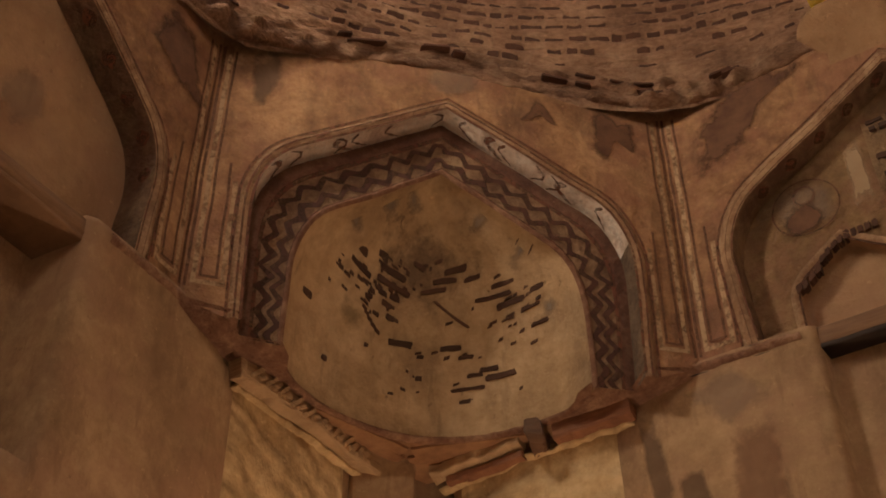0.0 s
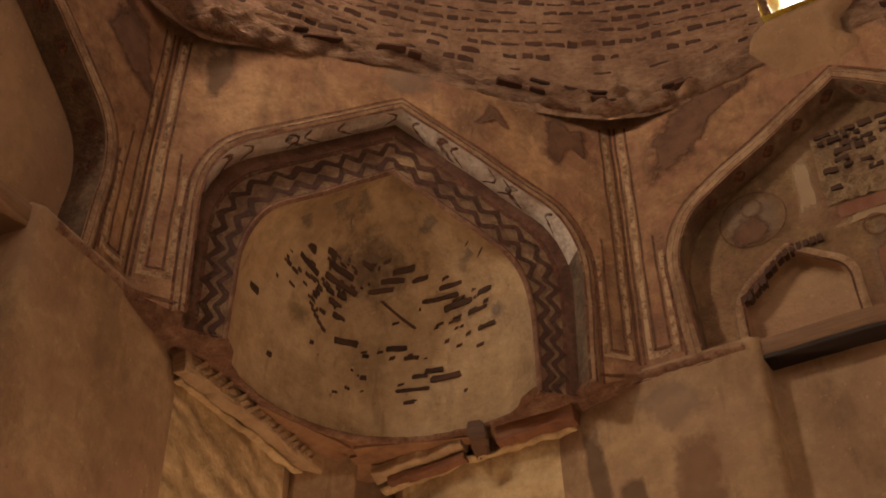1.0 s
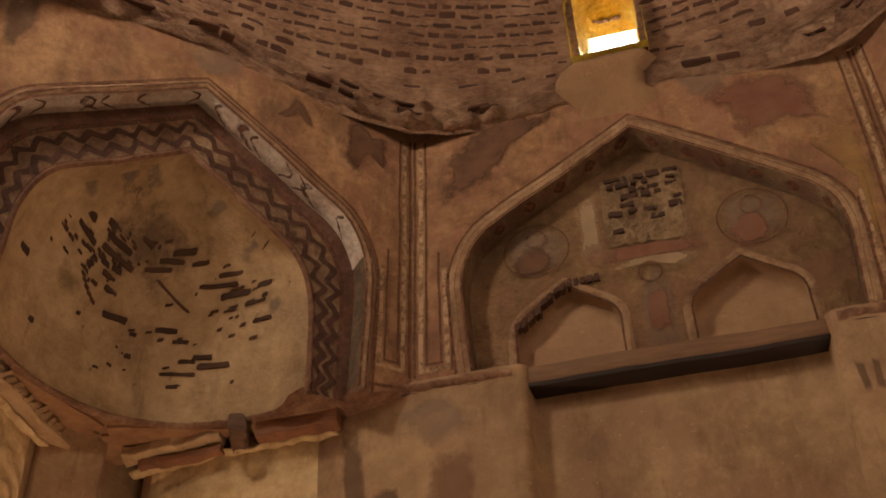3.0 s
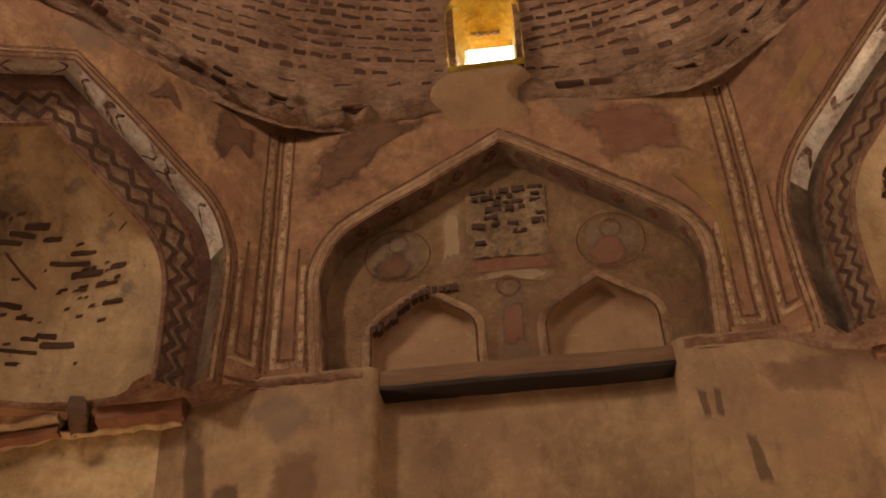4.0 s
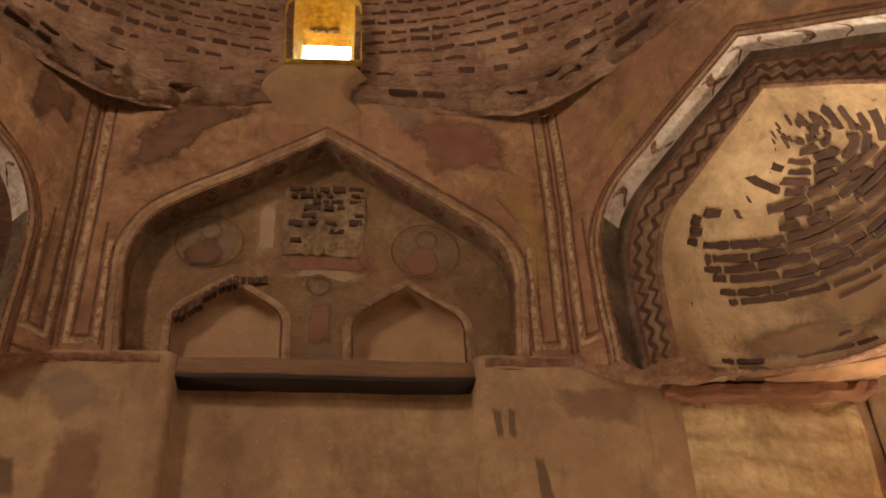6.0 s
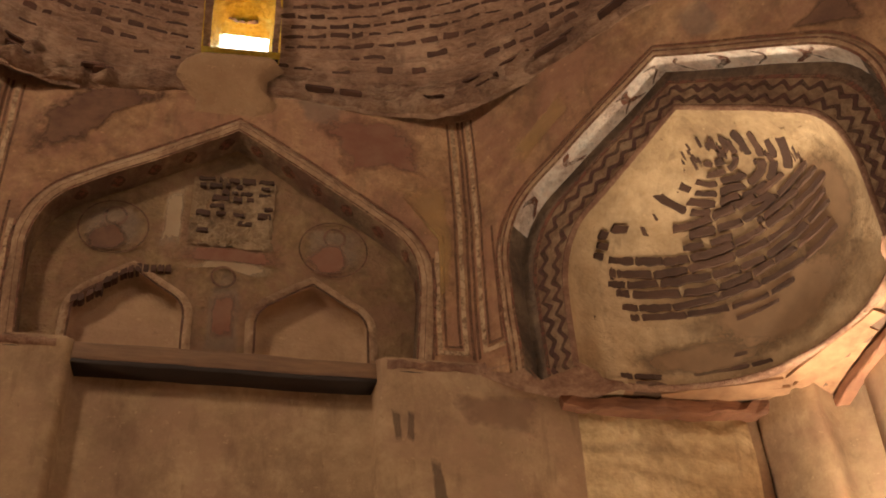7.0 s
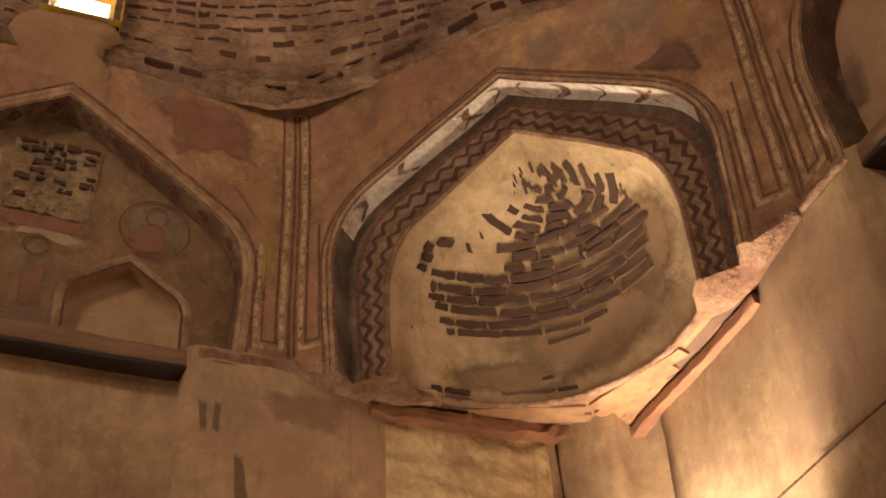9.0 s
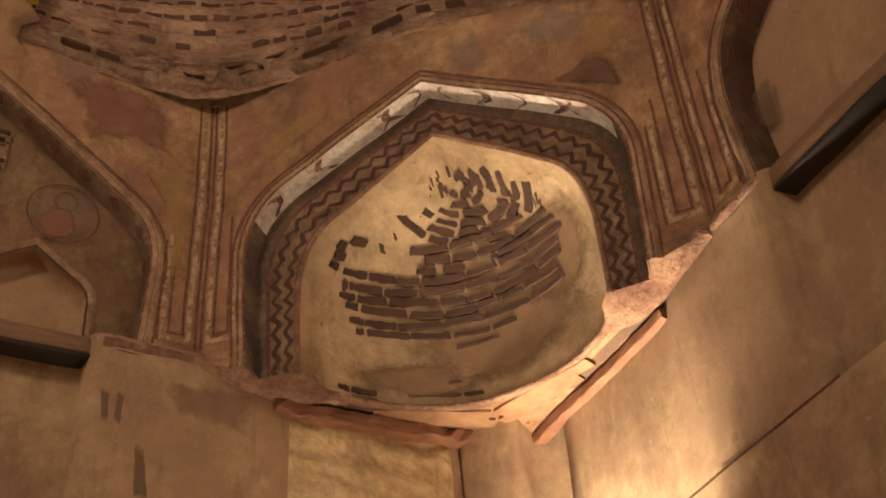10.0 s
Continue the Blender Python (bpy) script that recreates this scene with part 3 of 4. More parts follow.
    for w0, w1 in ((-0.004, 0.008), (0.022, 0.031), (0.052, 0.064)):
        ribbon(bm, out, w0, w1, -0.010 if w0 == 0.022 else -0.004, m)
    part("painted_outline", bm, PAINT_RED, sq)
    # lip between face and semi-dome, then the semi-dome itself
    bm = bmesh.new()
    zs = [BOWL_Z + (5.53 - BOWL_Z) * (1 - (1 - k / 36) ** 1.4) for k in range(37)]
    rows = [[bowl(math.pi * i / 48, z) for i in range(49)] for z in zs]
    loft(bm, rows, m, 0.014)
    part("semi_dome", bm, PLASTER_BOWL, sq, "pale flaking plaster semi-dome")
    bm = bmesh.new()
    ribbon(bm, SQ_IN, -0.012, 0.016, SQ_STEP + 0.004, m, proud=0.014)
    part("semi_dome_lip", bm, IMPOST, sq)
    # underside that fills the corner between semi-dome and walls
    bm = bmesh.new()
    inner = [bowl(math.pi * i / 48, BOWL_Z) for i in range(49)]
    k2 = math.sqrt(2)
    outer = []
    for i, p in enumerate(inner):
        reach = (2 * HALF / k2 - DIAG + 0.08) - abs(p.x)
        outer.append(Vector((p.x * 1.02, max(p.y, reach), BOWL_Z)))
    loft(bm, rows_between(inner, outer, 3), m, 0.008)
    part("corner_soffit", bm, WOOD_ORANGE, sq, "boards closing the corner below the semi-dome")
    for k, (u0, y0, u1, y1) in enumerate(((0.02, 0.735, 0.46, 0.505), (0.02, 0.805, 0.40, 0.60), (-0.02, 0.735, -0.46, 0.505), (-0.02, 0.805, -0.40, 0.60))):
        bm = bmesh.new()
        box_along(bm, m @ Vector((u0, y0, BOWL_Z - 0.006)), m @ Vector((u1, y1, BOWL_Z - 0.012 + 0.006 * (k % 2))), 0.062, 0.016, n=8, rough=0.004)
        part("soffit_board", bm, WOOD_ORANGE, sq, "rough board under the corner", smooth=False)
    bm = bmesh.new()
    prof = ((0.0, 0.012), (-0.012, 0.006), (-0.014, -0.008), (0.004, -0.014), (0.03, -0.008), (0.034, 0.0))
    loft(bm, [[bowl(math.pi * (i + 2) / 64, BOWL_Z, -d) + Vector((0, 0, h + 0.004 * noise.noise(Vector((i * 0.7, angle, 0))))) for i in range(61)] for d, h in prof], m, 0.012)
    part("bowl_rim", bm, IMPOST, sq, "broken plaster rim of the semi-dome")
    for s in (-1, 1):
        bm = bmesh.new()
        a = [(s * 0.58, SQ_STEP + 0.06, 4.462), (s * 0.61, SQ_STEP - 0.004, 4.475), (s * 0.79, SQ_STEP - 0.004, 4.475), (s * 0.80, -0.006, 4.505), (s * 1.02, -0.006, 4.545)]
        b = [(s * 0.58, SQ_STEP + 0.10, 4.448), (s * 0.62, SQ_STEP + 0.05, 4.445), (s * 0.80, SQ_STEP + 0.04, 4.445), (s * 0.83, 0.02, 4.47), (s * 1.03, 0.0, 4.52)]
        c = [(s * 0.56, 0.34, 4.448), (s * 0.70, 0.31, 4.442), (s * 0.82, 0.22, 4.442), (s * 0.9, 0.13, 4.46), (s * 1.045, 0.02, 4.51)]
        loft(bm, [resample(r, 24) for r in (a, b, c)], m, 0.022)
        part("impost", bm, IMPOST, sq, "broken light plaster impost")
    if painted:
        border_strips(sq, face, hw)
    return sq, m


sq_nw, m_nw = squinch("squinch_northwest", 45, "frescoed corner squinch with brown zigzags and pitted pale semi-dome", True, 0.058, 0.019, band=MAROON)
sq_ne, m_ne = squinch("squinch_northeast", -45, "frescoed corner squinch with exposed dark bricks in its semi-dome", shift=-0.03, drop=0.07)
sq_sw, m_sw = squinch("squinch_southwest", 135, "frescoed corner squinch with brown painted zigzags", False)
sq_se, m_se = squinch("squinch_southeast", -135, "frescoed corner squinch with brown painted zigzags", False)

# ---- dome ----
COURSE, COURSE_0 = 0.062, 6.205   # height of a brick course, and the lowest clear one


def off_corner(th):
    """0 at a corner of the octagon, 1 in the middle of a face."""
    return abs((th % (math.pi / 4)) - math.pi / 8) / (math.pi / 8)


def by_corner(th):
    """1 at a corner of the octagon, falling smoothly to 0 in the middle of a face."""
    return max(0.0, 1 - (math.sqrt(off_corner(th) ** 2 + 0.05) - 0.2236) / 0.8012) ** 1.25


def rim_radius(th):
    """Distance of the dome's foot from the axis: nearly a circle."""
    return 2.495 + 0.115 * by_corner(th)


def rim_lift(th, z=RIM):
    """The foot of the dome hangs down into the corners of the octagon."""
    fade = max(0.0, 1 - max(0.0, z - RIM) / 0.30) ** 1.5
    return (0.05 * max(0.0, -math.cos(4 * th)) - 0.085 * by_corner(th)) * fade


def dome_point(th, z, inset=0.0):
    f = max(0.0, z - RIM)
    r = rim_radius(th) + (2.495 - rim_radius(th)) * min(1.0, f / 0.32) - 0.03 * min(1.0, max(0.0, (z - RIM + 0.05) / 0.07))
    up = min(1.0, f / 2.35)
    r = r * math.sqrt(max(0.0, 1 - up ** 2.1)) - inset
    # courses: swelling bands of mortar between sunk rows of bricks
    sway = z + 0.010 * noise.noise(Vector((th * 5, z * 3, 2)))
    r += (0.004 + 0.009 * min(1.0, max(0.0, (z - 6.12) / 0.08))) * 0.85 * math.cos(2 * math.pi * (sway - COURSE_0) / COURSE)
    low = max(0.0, 1 - max(0.0, z - RIM - 0.1) / 0.15)
    r += 0.022 * low * noise.noise(Vector((th * 9, (z + rim_lift(th, z)) * 34, 11)))
    r += 0.010 * noise.noise(Vector((th * 24, z * 16, 7))) + 0.006 * noise.noise(Vector((th * 60, z * 40, 3)))
    return Vector((r * math.cos(th), r * math.sin(th), z + rim_lift(th, z)))


WIN_W, WIN_Z0, WIN_Z1 = 0.185, 6.17, 6.745
NTH = 720
bm = bmesh.new()
zs = [RIM - 0.05, RIM - 0.02] + [RIM + 0.0125 * k for k in range(96)] + [7.26 + 0.08 * k for k in range(14)]
grid = []
for z in zs:
    grid.append([bm.verts.new(wob(dome_point(2 * math.pi * i / NTH, z), 0.016)) for i in range(NTH)])
for a, b in zip(grid, grid[1:]):
    for i in range(NTH):
        j = (i + 1) % NTH
        p = (a[i].co + b[j].co) / 2
        q = p.x + 0.025 if p.y > 2 else -p.x + 0.025 if p.y < -2 else p.y + 0.025 if p.x < -2 else -p.y + 0.025
        if max(abs(p.x), abs(p.y)) > 2 and abs(q) < WIN_W - 0.034 and WIN_Z0 + 0.005 < p.z < WIN_Z1 - 0.03:
            continue
        bm.faces.new((a[i], a[j], b[j], b[i]))
cap = bm.verts.new((0, 0, 8.4))
for i in range(NTH):
    bm.faces.new((grid[-1][i], grid[-1][(i + 1) % NTH], cap))
dome = tagged(part("dome", bm, MORTAR), "brick dome with rough pink-brown mortar over the octagon", "dome", kind="structure")
# outer shell, and an unseen roof added to reflect sun into the window reveals
bm = bmesh.new()
rows = []
NS = 288
zs = (6.1, 6.17, 6.3, 6.45, 6.6, 6.72, 6.8, 6.95, 7.2, 7.6, 8.0, 8.4, 8.7)
for z in zs:
    r = 2.735 * math.sqrt(max(0.0, 1 - ((z - 6.1) / 2.65) ** 2.1))
    rows.append([bm.verts.new((r * math.cos(2 * math.pi * i / NS), r * math.sin(2 * math.pi * i / NS), z)) for i in range(NS)])
for k, (a, c) in enumerate(zip(rows, rows[1:])):
    for i in range(NS):
        p = (a[i].co + c[(i + 1) % NS].co) / 2
        if 6.16 < p.z < 6.82 and min(abs(p.x), abs(p.y)) < 0.17:
            continue
        bm.faces.new((a[i], a[(i + 1) % NS], c[(i + 1) % NS], c[i]))
part("outer_shell", bm, PLASTER_APRON, dome, "mud-plastered outside of the dome")
bm = bmesh.new()
ring = [Vector((2.7 * math.cos(2 * math.pi * i / 64), 2.7 * math.sin(2 * math.pi * i / 64), 6.12)) for i in range(65)]
far = [Vector((p.x * 2.6, p.y * 2.6, 6.08)) for p in ring]
loft(bm, rows_between(ring, far, 4), None, 0.02)
loft(bm, rows_between([p - Vector((0, 0, 0.15)) for p in ring], [p - Vector((0, 0, 0.15)) for p in far], 2), None, 0.02)
tagged(part("roof", bm, PLASTER_APRON), "unseen flat mud roof, added to bounce sun into the windows", "roof", kind="structure")

# windows through the dome's foot: arched inside, square outside
def window(name, angle):
    m = side(angle, 0)
    wx = -0.025
    left = [Vector((-WIN_W, 0, WIN_Z0 + 0.37 * k / 6)) for k in range(7)]
    left += [Vector((-WIN_W * math.cos(math.pi * k / 16), 0, WIN_Z0 + 0.37 + 0.185 * math.sin(math.pi * k / 16))) for k in range(1, 9)]
    box = [Vector((-0.118, 0, WIN_Z0 + 0.56 * k / 9)) for k in range(10)] + [Vector((-0.118 * (1 - k / 5), 0, WIN_Z0 + 0.56)) for k in range(1, 6)]
    inner = left + [Vector((-p.x, 0, p.z)) for p in reversed(left[:-1])] + [left[0]]
    outer = box + [Vector((-p.x, 0, p.z)) for p in reversed(box[:-1])] + [box[0]]
    # the reveal's colour carries the sunlit yellow glow
    bm = bmesh.new()
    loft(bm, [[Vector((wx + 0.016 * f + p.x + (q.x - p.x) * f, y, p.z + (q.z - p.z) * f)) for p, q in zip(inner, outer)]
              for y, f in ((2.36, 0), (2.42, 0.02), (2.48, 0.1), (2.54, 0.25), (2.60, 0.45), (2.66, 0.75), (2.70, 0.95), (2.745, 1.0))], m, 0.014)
    win = tagged(part(name, bm, TUNNEL_SUNLIT), "small arched dome window, sunlight put into the yellow of its mud reveal", "window", "dome windows", "structure")
    bm = bmesh.new()
    box_along(bm, m @ Vector((wx - 0.16, 2.42, WIN_Z0 + 0.002)), m @ Vector((wx + 0.18, 2.42, WIN_Z0 + 0.008)), 0.04, 0.02, n=10, rough=0.004)
    part("window_sill", bm, WOOD_BLACK, win, "thin dark sill")
    bm = bmesh.new()
    edge = [Vector((wx - 0.075 + 0.01 * k, 2.655, 6.725)) for k in range(16)]
    hang = [p + Vector((0, -0.035 - 0.03 * noise.noise(p * 40), -0.012 - 0.02 * max(0, noise.noise(p * 61 + Vector((angle, 0, 0)))))) for p in edge]
    loft(bm, [edge, hang, [p + Vector((0, 0.012, 0.004)) for p in hang]], m, 0.004)
    part("straw", bm, WOOD_DARK, win, "dark straw ends in the reveal")
    return win


for k, a in enumerate((0, 180, -90, 90)):
    window("window_%d" % (k + 1), a)

# mud apron below the window, smeared over the dome's foot and the wall
bm = bmesh.new()
prof = [(6.19, 2.405), (6.165, 2.39), (6.12, 2.385), (6.06, 2.40), (6.0, 2.435), (5.95, 2.468), (5.90, 2.491), (5.86, 2.503), (5.84, 2.52)]
rows = []
for z, y in prof:
    w0, w1 = -0.27 - 0.05 * math.sin(z * 23), 0.14 + 0.05 * math.sin(z * 31)
    row = []
    for k in range(15):
        f = k / 14
        edge = min(f, 1 - f)
        row.append((w0 + (w1 - w0) * f, y + (0.05 if edge == 0 else 0.012 if edge < 0.08 else 0.0), z))
    rows.append(row)
loft(bm, rows, None, 0.012)
part("mud_apron", bm, PLASTER_APRON, dome, "smooth mud plaster smeared below the window")

# rough projecting courses at the dome's foot
def cornice(th0, th1, n):
    bm = bmesh.new()
    prof = [(RIM - 0.03, None), (RIM - 0.03, 0.0), (RIM - 0.024, 0.03), (RIM - 0.008, 0.05), (RIM + 0.006, 0.052), (RIM + 0.014, 0.03), (RIM + 0.02, 0.012), (RIM + 0.03, 0.014),
            (RIM + 0.038, 0.04), (RIM + 0.054, 0.042), (RIM + 0.062, 0.014), (RIM + 0.072, 0.014), (RIM + 0.08, 0.035), (RIM + 0.094, 0.036), (RIM + 0.1, 0.02), (RIM + 0.105, 0.0)]
    rows = []
    for z, d in prof:
        row = []
        for k in range(n + 1):
            th = th0 + (th1 - th0) * k / n
            if d is None:  # underside, back to the faces of the octagon
                a = (th + math.pi / 8) % (math.pi / 4) - math.pi / 8
                r = HALF / math.cos(a) + 0.04
                row.append((r * math.cos(th), r * math.sin(th), z + 0.02 + 0.6 * (r - rim_radius(th)) + rim_lift(th)))
                continue
            r = rim_radius(th) - d * (1.15 - 0.75 * off_corner(th)) * (0.8 + 0.6 * noise.noise(Vector((th * 7, z * 9, 0))) + 1.5 * noise.noise(Vector((th * 31, z * 22, 5)))) - (0.03 if z > RIM + 0.015 else 0.01)
            row.append((r * math.cos(th), r * math.sin(th), z + rim_lift(th) + 0.022 * noise.noise(Vector((th * 6, 3, d * 5))) + 0.014 * noise.noise(Vector((th * 40, 3, z * 9)))))
        rows.append(row)
    loft(bm, rows, None, 0.014)
    return bm


part("cornice", cornice(radians(-180), radians(180), 900), CORNICE, dome, "crumbling projecting brick courses")


def slab(fn, a0, a1, b0, b1, front, back, n=3):
    """A curved brick on a surface fn(a, b, inset), front proud of it and back sunk in."""
    bm = bmesh.new()
    rows = []
    j = lambda s: random.uniform(-s, s)
    da, db = (a1 - a0) * 0.05, (b1 - b0) * 0.15
    steps = [0.0, 0.05] + [k / n for k in range(1, n)] + [0.95, 1.0]
    n = len(steps) - 1
    mid, top, low = (b0 + b1) / 2, [j(db) for _ in steps], [j(db) for _ in steps]
    ease = [0.72 if k in (0, n) else 1.0 for k in range(n + 1)]
    corners = [[fn(a0 + (a1 - a0) * f + (j(da) if k in (0, n) else 0), mid + (b - mid + e[k]) * ease[k], d if ease[k] == 1 else min(d, front * 0.4)) for k, f in enumerate(steps)]
               for b, e, d in ((b0, low, back), (b0, low, front), (b1, top, front), (b1, top, back))]
    made = [[bm.verts.new(p) for p in row] for row in corners]
    for r0, r1 in zip(made, made[1:]):
        for k in range(n):
            bm.faces.new((r0[k], r0[k + 1], r1[k + 1], r1[k]))
    for k in (0, n):
        bm.faces.new([r[k] for r in made])
    return bm


# dark bricks showing in the courses over the rim
RIM_COURSE = lambda p, q, d: Vector(((rim_radius(p) - 0.06 - d) * math.cos(p), (rim_radius(p) - 0.06 - d) * math.sin(p), q + rim_lift(p) + 0.022 * noise.noise(Vector((p * 6, 3, 0.2)))))
for z in (RIM + 0.03, RIM + 0.048, RIM + 0.09):
    p = radians(-5)
    while p < radians(185):
        ln = random.uniform(0.02, 0.075)
        if random.random() < 0.2 + 0.4 * (1 - off_corner(p)) and abs(p - radians(90)) > 0.17:
            part("brick", slab(RIM_COURSE, p, p + ln, z - 0.006, z + 0.006, 0.012, -0.03, n=2), BRICK_DOME, dome, smooth=False)
        p += ln + random.uniform(0.01, 0.035)


def joined(bms):
    out = bmesh.new()
    for b in bms:
        me = bpy.data.meshes.new("tmp")
        b.to_mesh(me)
        b.free()
        out.from_mesh(me)
        bpy.data.meshes.remove(me)
    return out

def slab_strip(x0, x1, z, h, m):
    """A thin ragged dark gap in a wall face."""
    bm = bmesh.new()
    top, low = [], []
    for k in range(9):
        x, f = x0 + (x1 - x0) * k / 8, math.sin(math.pi * (k + 0.3) / 8.6)
        w = h * f * (0.7 + 0.6 * abs(noise.noise(Vector((x * 60, z * 9, 0)))))
        mid = z + 0.006 * noise.noise(Vector((x * 18, 4, z)))
        top.append((x, -0.0165, mid + w / 2))
        low.append((x, -0.0165, mid - w / 2))
    loft(bm, [top, low], m)
    return bm

# ---- timber: lintels and corner beams ----
def beam(name, pts, w, h, material, label, category="beam", group="", up=(0, 0, 1), rough=0.006):
    bm = bmesh.new()
    for p, q in zip(pts, pts[1:]):
        box_along(bm, p, q, w, h, up, n=26, rough=rough * 1.3)
    return tagged(part(name, bm, material, smooth=False), label, category, group)


for angle, x0, x1, dp, under in ((0, -0.60, 0.65, 0.16, WOOD_BLACK), (90, -0.70, 0.66, 0.27, WOOD_DARK), (-90, -0.80, 0.66, 0.16, WOOD_BLACK), (180, -0.64, 0.64, 0.16, WOOD_BLACK)):
    m = side(angle, HALF)
    lintel = empty("lintel_beam", "weathered timber lintel over the recessed panel, shade coloured in below", "lintel", "lintels")
    bm = bmesh.new()
    box_along(bm, m @ Vector((x0, 0.02 + dp / 2, 4.512)), m @ Vector((x1, 0.02 + dp / 2, 4.504)), dp, 0.085, n=12, rough=0.006, round_=0.1)
    part("beam", bm, WOOD_DARK, lintel)
    # added board whose dark colour paints the shade below the lintel
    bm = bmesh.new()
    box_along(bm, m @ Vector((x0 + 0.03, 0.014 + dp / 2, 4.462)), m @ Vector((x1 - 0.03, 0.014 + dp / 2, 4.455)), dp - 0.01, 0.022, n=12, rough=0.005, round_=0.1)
    part("soffit_board", bm, under, lintel, "added board, dark as the shaded underside")

G = "corner beams"
beam("carved_beam", [(-2.462, 1.38, 4.395), (-2.462, 2.29, 4.395)], 0.07, 0.09, WOOD_PALE, "pale carved timber beam with worn scrolls under the squinch", group=G, rough=0.014)
bm = bmesh.new()
for k in range(10):
    y = 1.42 + 0.085 * k
    box_along(bm, (-2.424, y, 4.365), (-2.422, y + 0.05, 4.425), 0.018, 0.016, up=(1, 0, 0), n=5, rough=0.008)
    box_along(bm, (-2.424, y + 0.04, 4.372), (-2.424, y + 0.075, 4.40), 0.02, 0.014, up=(1, 0, 0), n=4, rough=0.008)
part("carved_scrolls", bm, WOOD_PALE, bpy.data.objects["carved_beam"], "worn carved scrolls", smooth=False)
beam("soffit_plank", [(-2.452, 1.36, 4.452), (-2.452, 2.40, 4.452)], 0.09, 0.02, WOOD_DARK, "grey-brown plank above the carved beam", "plank", "soffit planks")
beam("red_beam", [(-1.32, 2.462, 4.405), (-1.67, 2.462, 4.40)], 0.075, 0.075, WOOD_RED, "broken reddish timber beam under the squinch", group=G)
beam("pale_beam", [(-1.83, 2.455, 4.40), (-2.27, 2.455, 4.398)], 0.075, 0.045, WOOD_PALE, "pale split timber beam under the squinch", group=G, rough=0.01)
beam("red_beam", [(-1.83, 2.475, 4.355), (-2.2, 2.475, 4.352)], 0.05, 0.035, WOOD_RED, "thin reddish batten below a pale beam", group=G)
beam("soffit_plank", [(-1.32, 2.452, 4.452), (-2.40, 2.452, 4.452)], 0.09, 0.02, WOOD_DARK, "grey-brown plank along the wall top", "plank", "soffit planks")
beam("beam_stub", [(-1.72, 2.36, 4.385), (-1.75, 2.52, 4.38)], 0.075, 0.08, WOOD_AGED, "dark broken beam end jutting from the wall", "beam", G, rough=0.016)
beam("red_beam", [(1.36, 2.512, 4.40), (2.50, 2.505, 4.388)], 0.075, 0.062, WOOD_RED, "reddish timber beam under the brick squinch", group=G, rough=0.014)
beam("soffit_plank", [(1.37, 2.45, 4.45), (1.62, 2.45, 4.447)], 0.09, 0.03, WOOD_PALE, "short pale broken plank on a beam", "plank", "soffit planks")
beam("soffit_plank", [(1.66, 2.455, 4.447), (2.46, 2.455, 4.445)], 0.075, 0.026, WOOD_AGED, "dark brown plank along the wall top", "plank", "soffit planks", rough=0.006)
beam("red_beam", [(2.522, 2.47, 4.398), (2.522, 1.42, 4.408)], 0.055, 0.05, WOOD_RED, "reddish timber beam lit from below", group=G, rough=0.006)
beam("soffit_plank", [(2.465, 2.44, 4.447), (2.465, 1.42, 4.45)], 0.06, 0.024, WOOD_AGED, "dark brown plank along the wall top", "plank", "soffit planks", rough=0.006)

# ragged plaster edges under and over the beams
for wall, p, q in ((wall_n, (-1.33, 2.508, 4.36), (-2.25, 2.508, 4.345)), (wall_w, (-2.508, 1.42, 4.345), (-2.508, 2.25, 4.345))):
    bm = bmesh.new()
    box_along(bm, p, q, 0.04, 0.02, n=60, rough=0.014, round_=0.3)
    part("plaster_edge", bm, PLASTER_PANEL, wall, "ragged light plaster edge")

# crumbling plaster roll along the tops of the piers, with dark gaps under it
for wall, angle, x0, x1 in ((wall_n, 0, -1.34, -0.62), (wall_n, 0, 0.66, 1.40), (wall_e, -90, -1.40, -0.78), (wall_w, 90, 0.66, 1.36)):
    m = side(angle, HALF)
    bm = bmesh.new()
    sec = [(0.035, 0.0), (0.012, 0.012), (-0.010, 0.006), (-0.016, -0.012), (-0.004, -0.026), (0.02, -0.034)]
    rows = []
    for y, z in sec:
        row = []
        for k in range(71):
            x = x0 + (x1 - x0) * k / 70
            n1, n2 = noise.noise(Vector((x * 5, angle, 1))), noise.noise(Vector((x * 23, angle, z * 40)))
            row.append((x, y * (1 + 0.6 * n1 + 0.7 * n2) - 0.006, 4.53 + z * (1 + 0.8 * n1) + 0.016 * n1 + 0.008 * n2))
        rows.append(row)
    loft(bm, rows, m)
    part("pier_ledge", bm, IMPOST, wall, "ragged plaster edge along the pier top")
    x = x0 + 0.05
    while x < x1 - 0.12:
        ln = random.uniform(0.03, 0.16)
        if random.random() < 0.6:
            n1 = noise.noise(Vector((x * 5, angle, 1)))
            z = 4.487 + 0.02 * n1 + random.uniform(-0.006, 0.004)
            bm = slab_strip(x, x + ln, z, random.uniform(0.004, 0.010), m)
            part("crack", bm, WOOD_BLACK, wall)
        x += ln + random.uniform(0.02, 0.12)

# ---- paintings ----
mB, mA, mC = side(0, HALF), side(90, HALF), side(-90, HALF)
Y = -0.006
blot("painted_patch", PATCH_DARK, wall_n, [(-0.91, 5.49), (-0.92, 5.74), (-0.80, 5.93), (-0.62, 6.06), (-0.28, 6.0), (-0.34, 5.92), (-0.52, 5.84), (-0.66, 5.60), (-0.80, 5.53)], Y, mB, "dark blackened fresco patch")
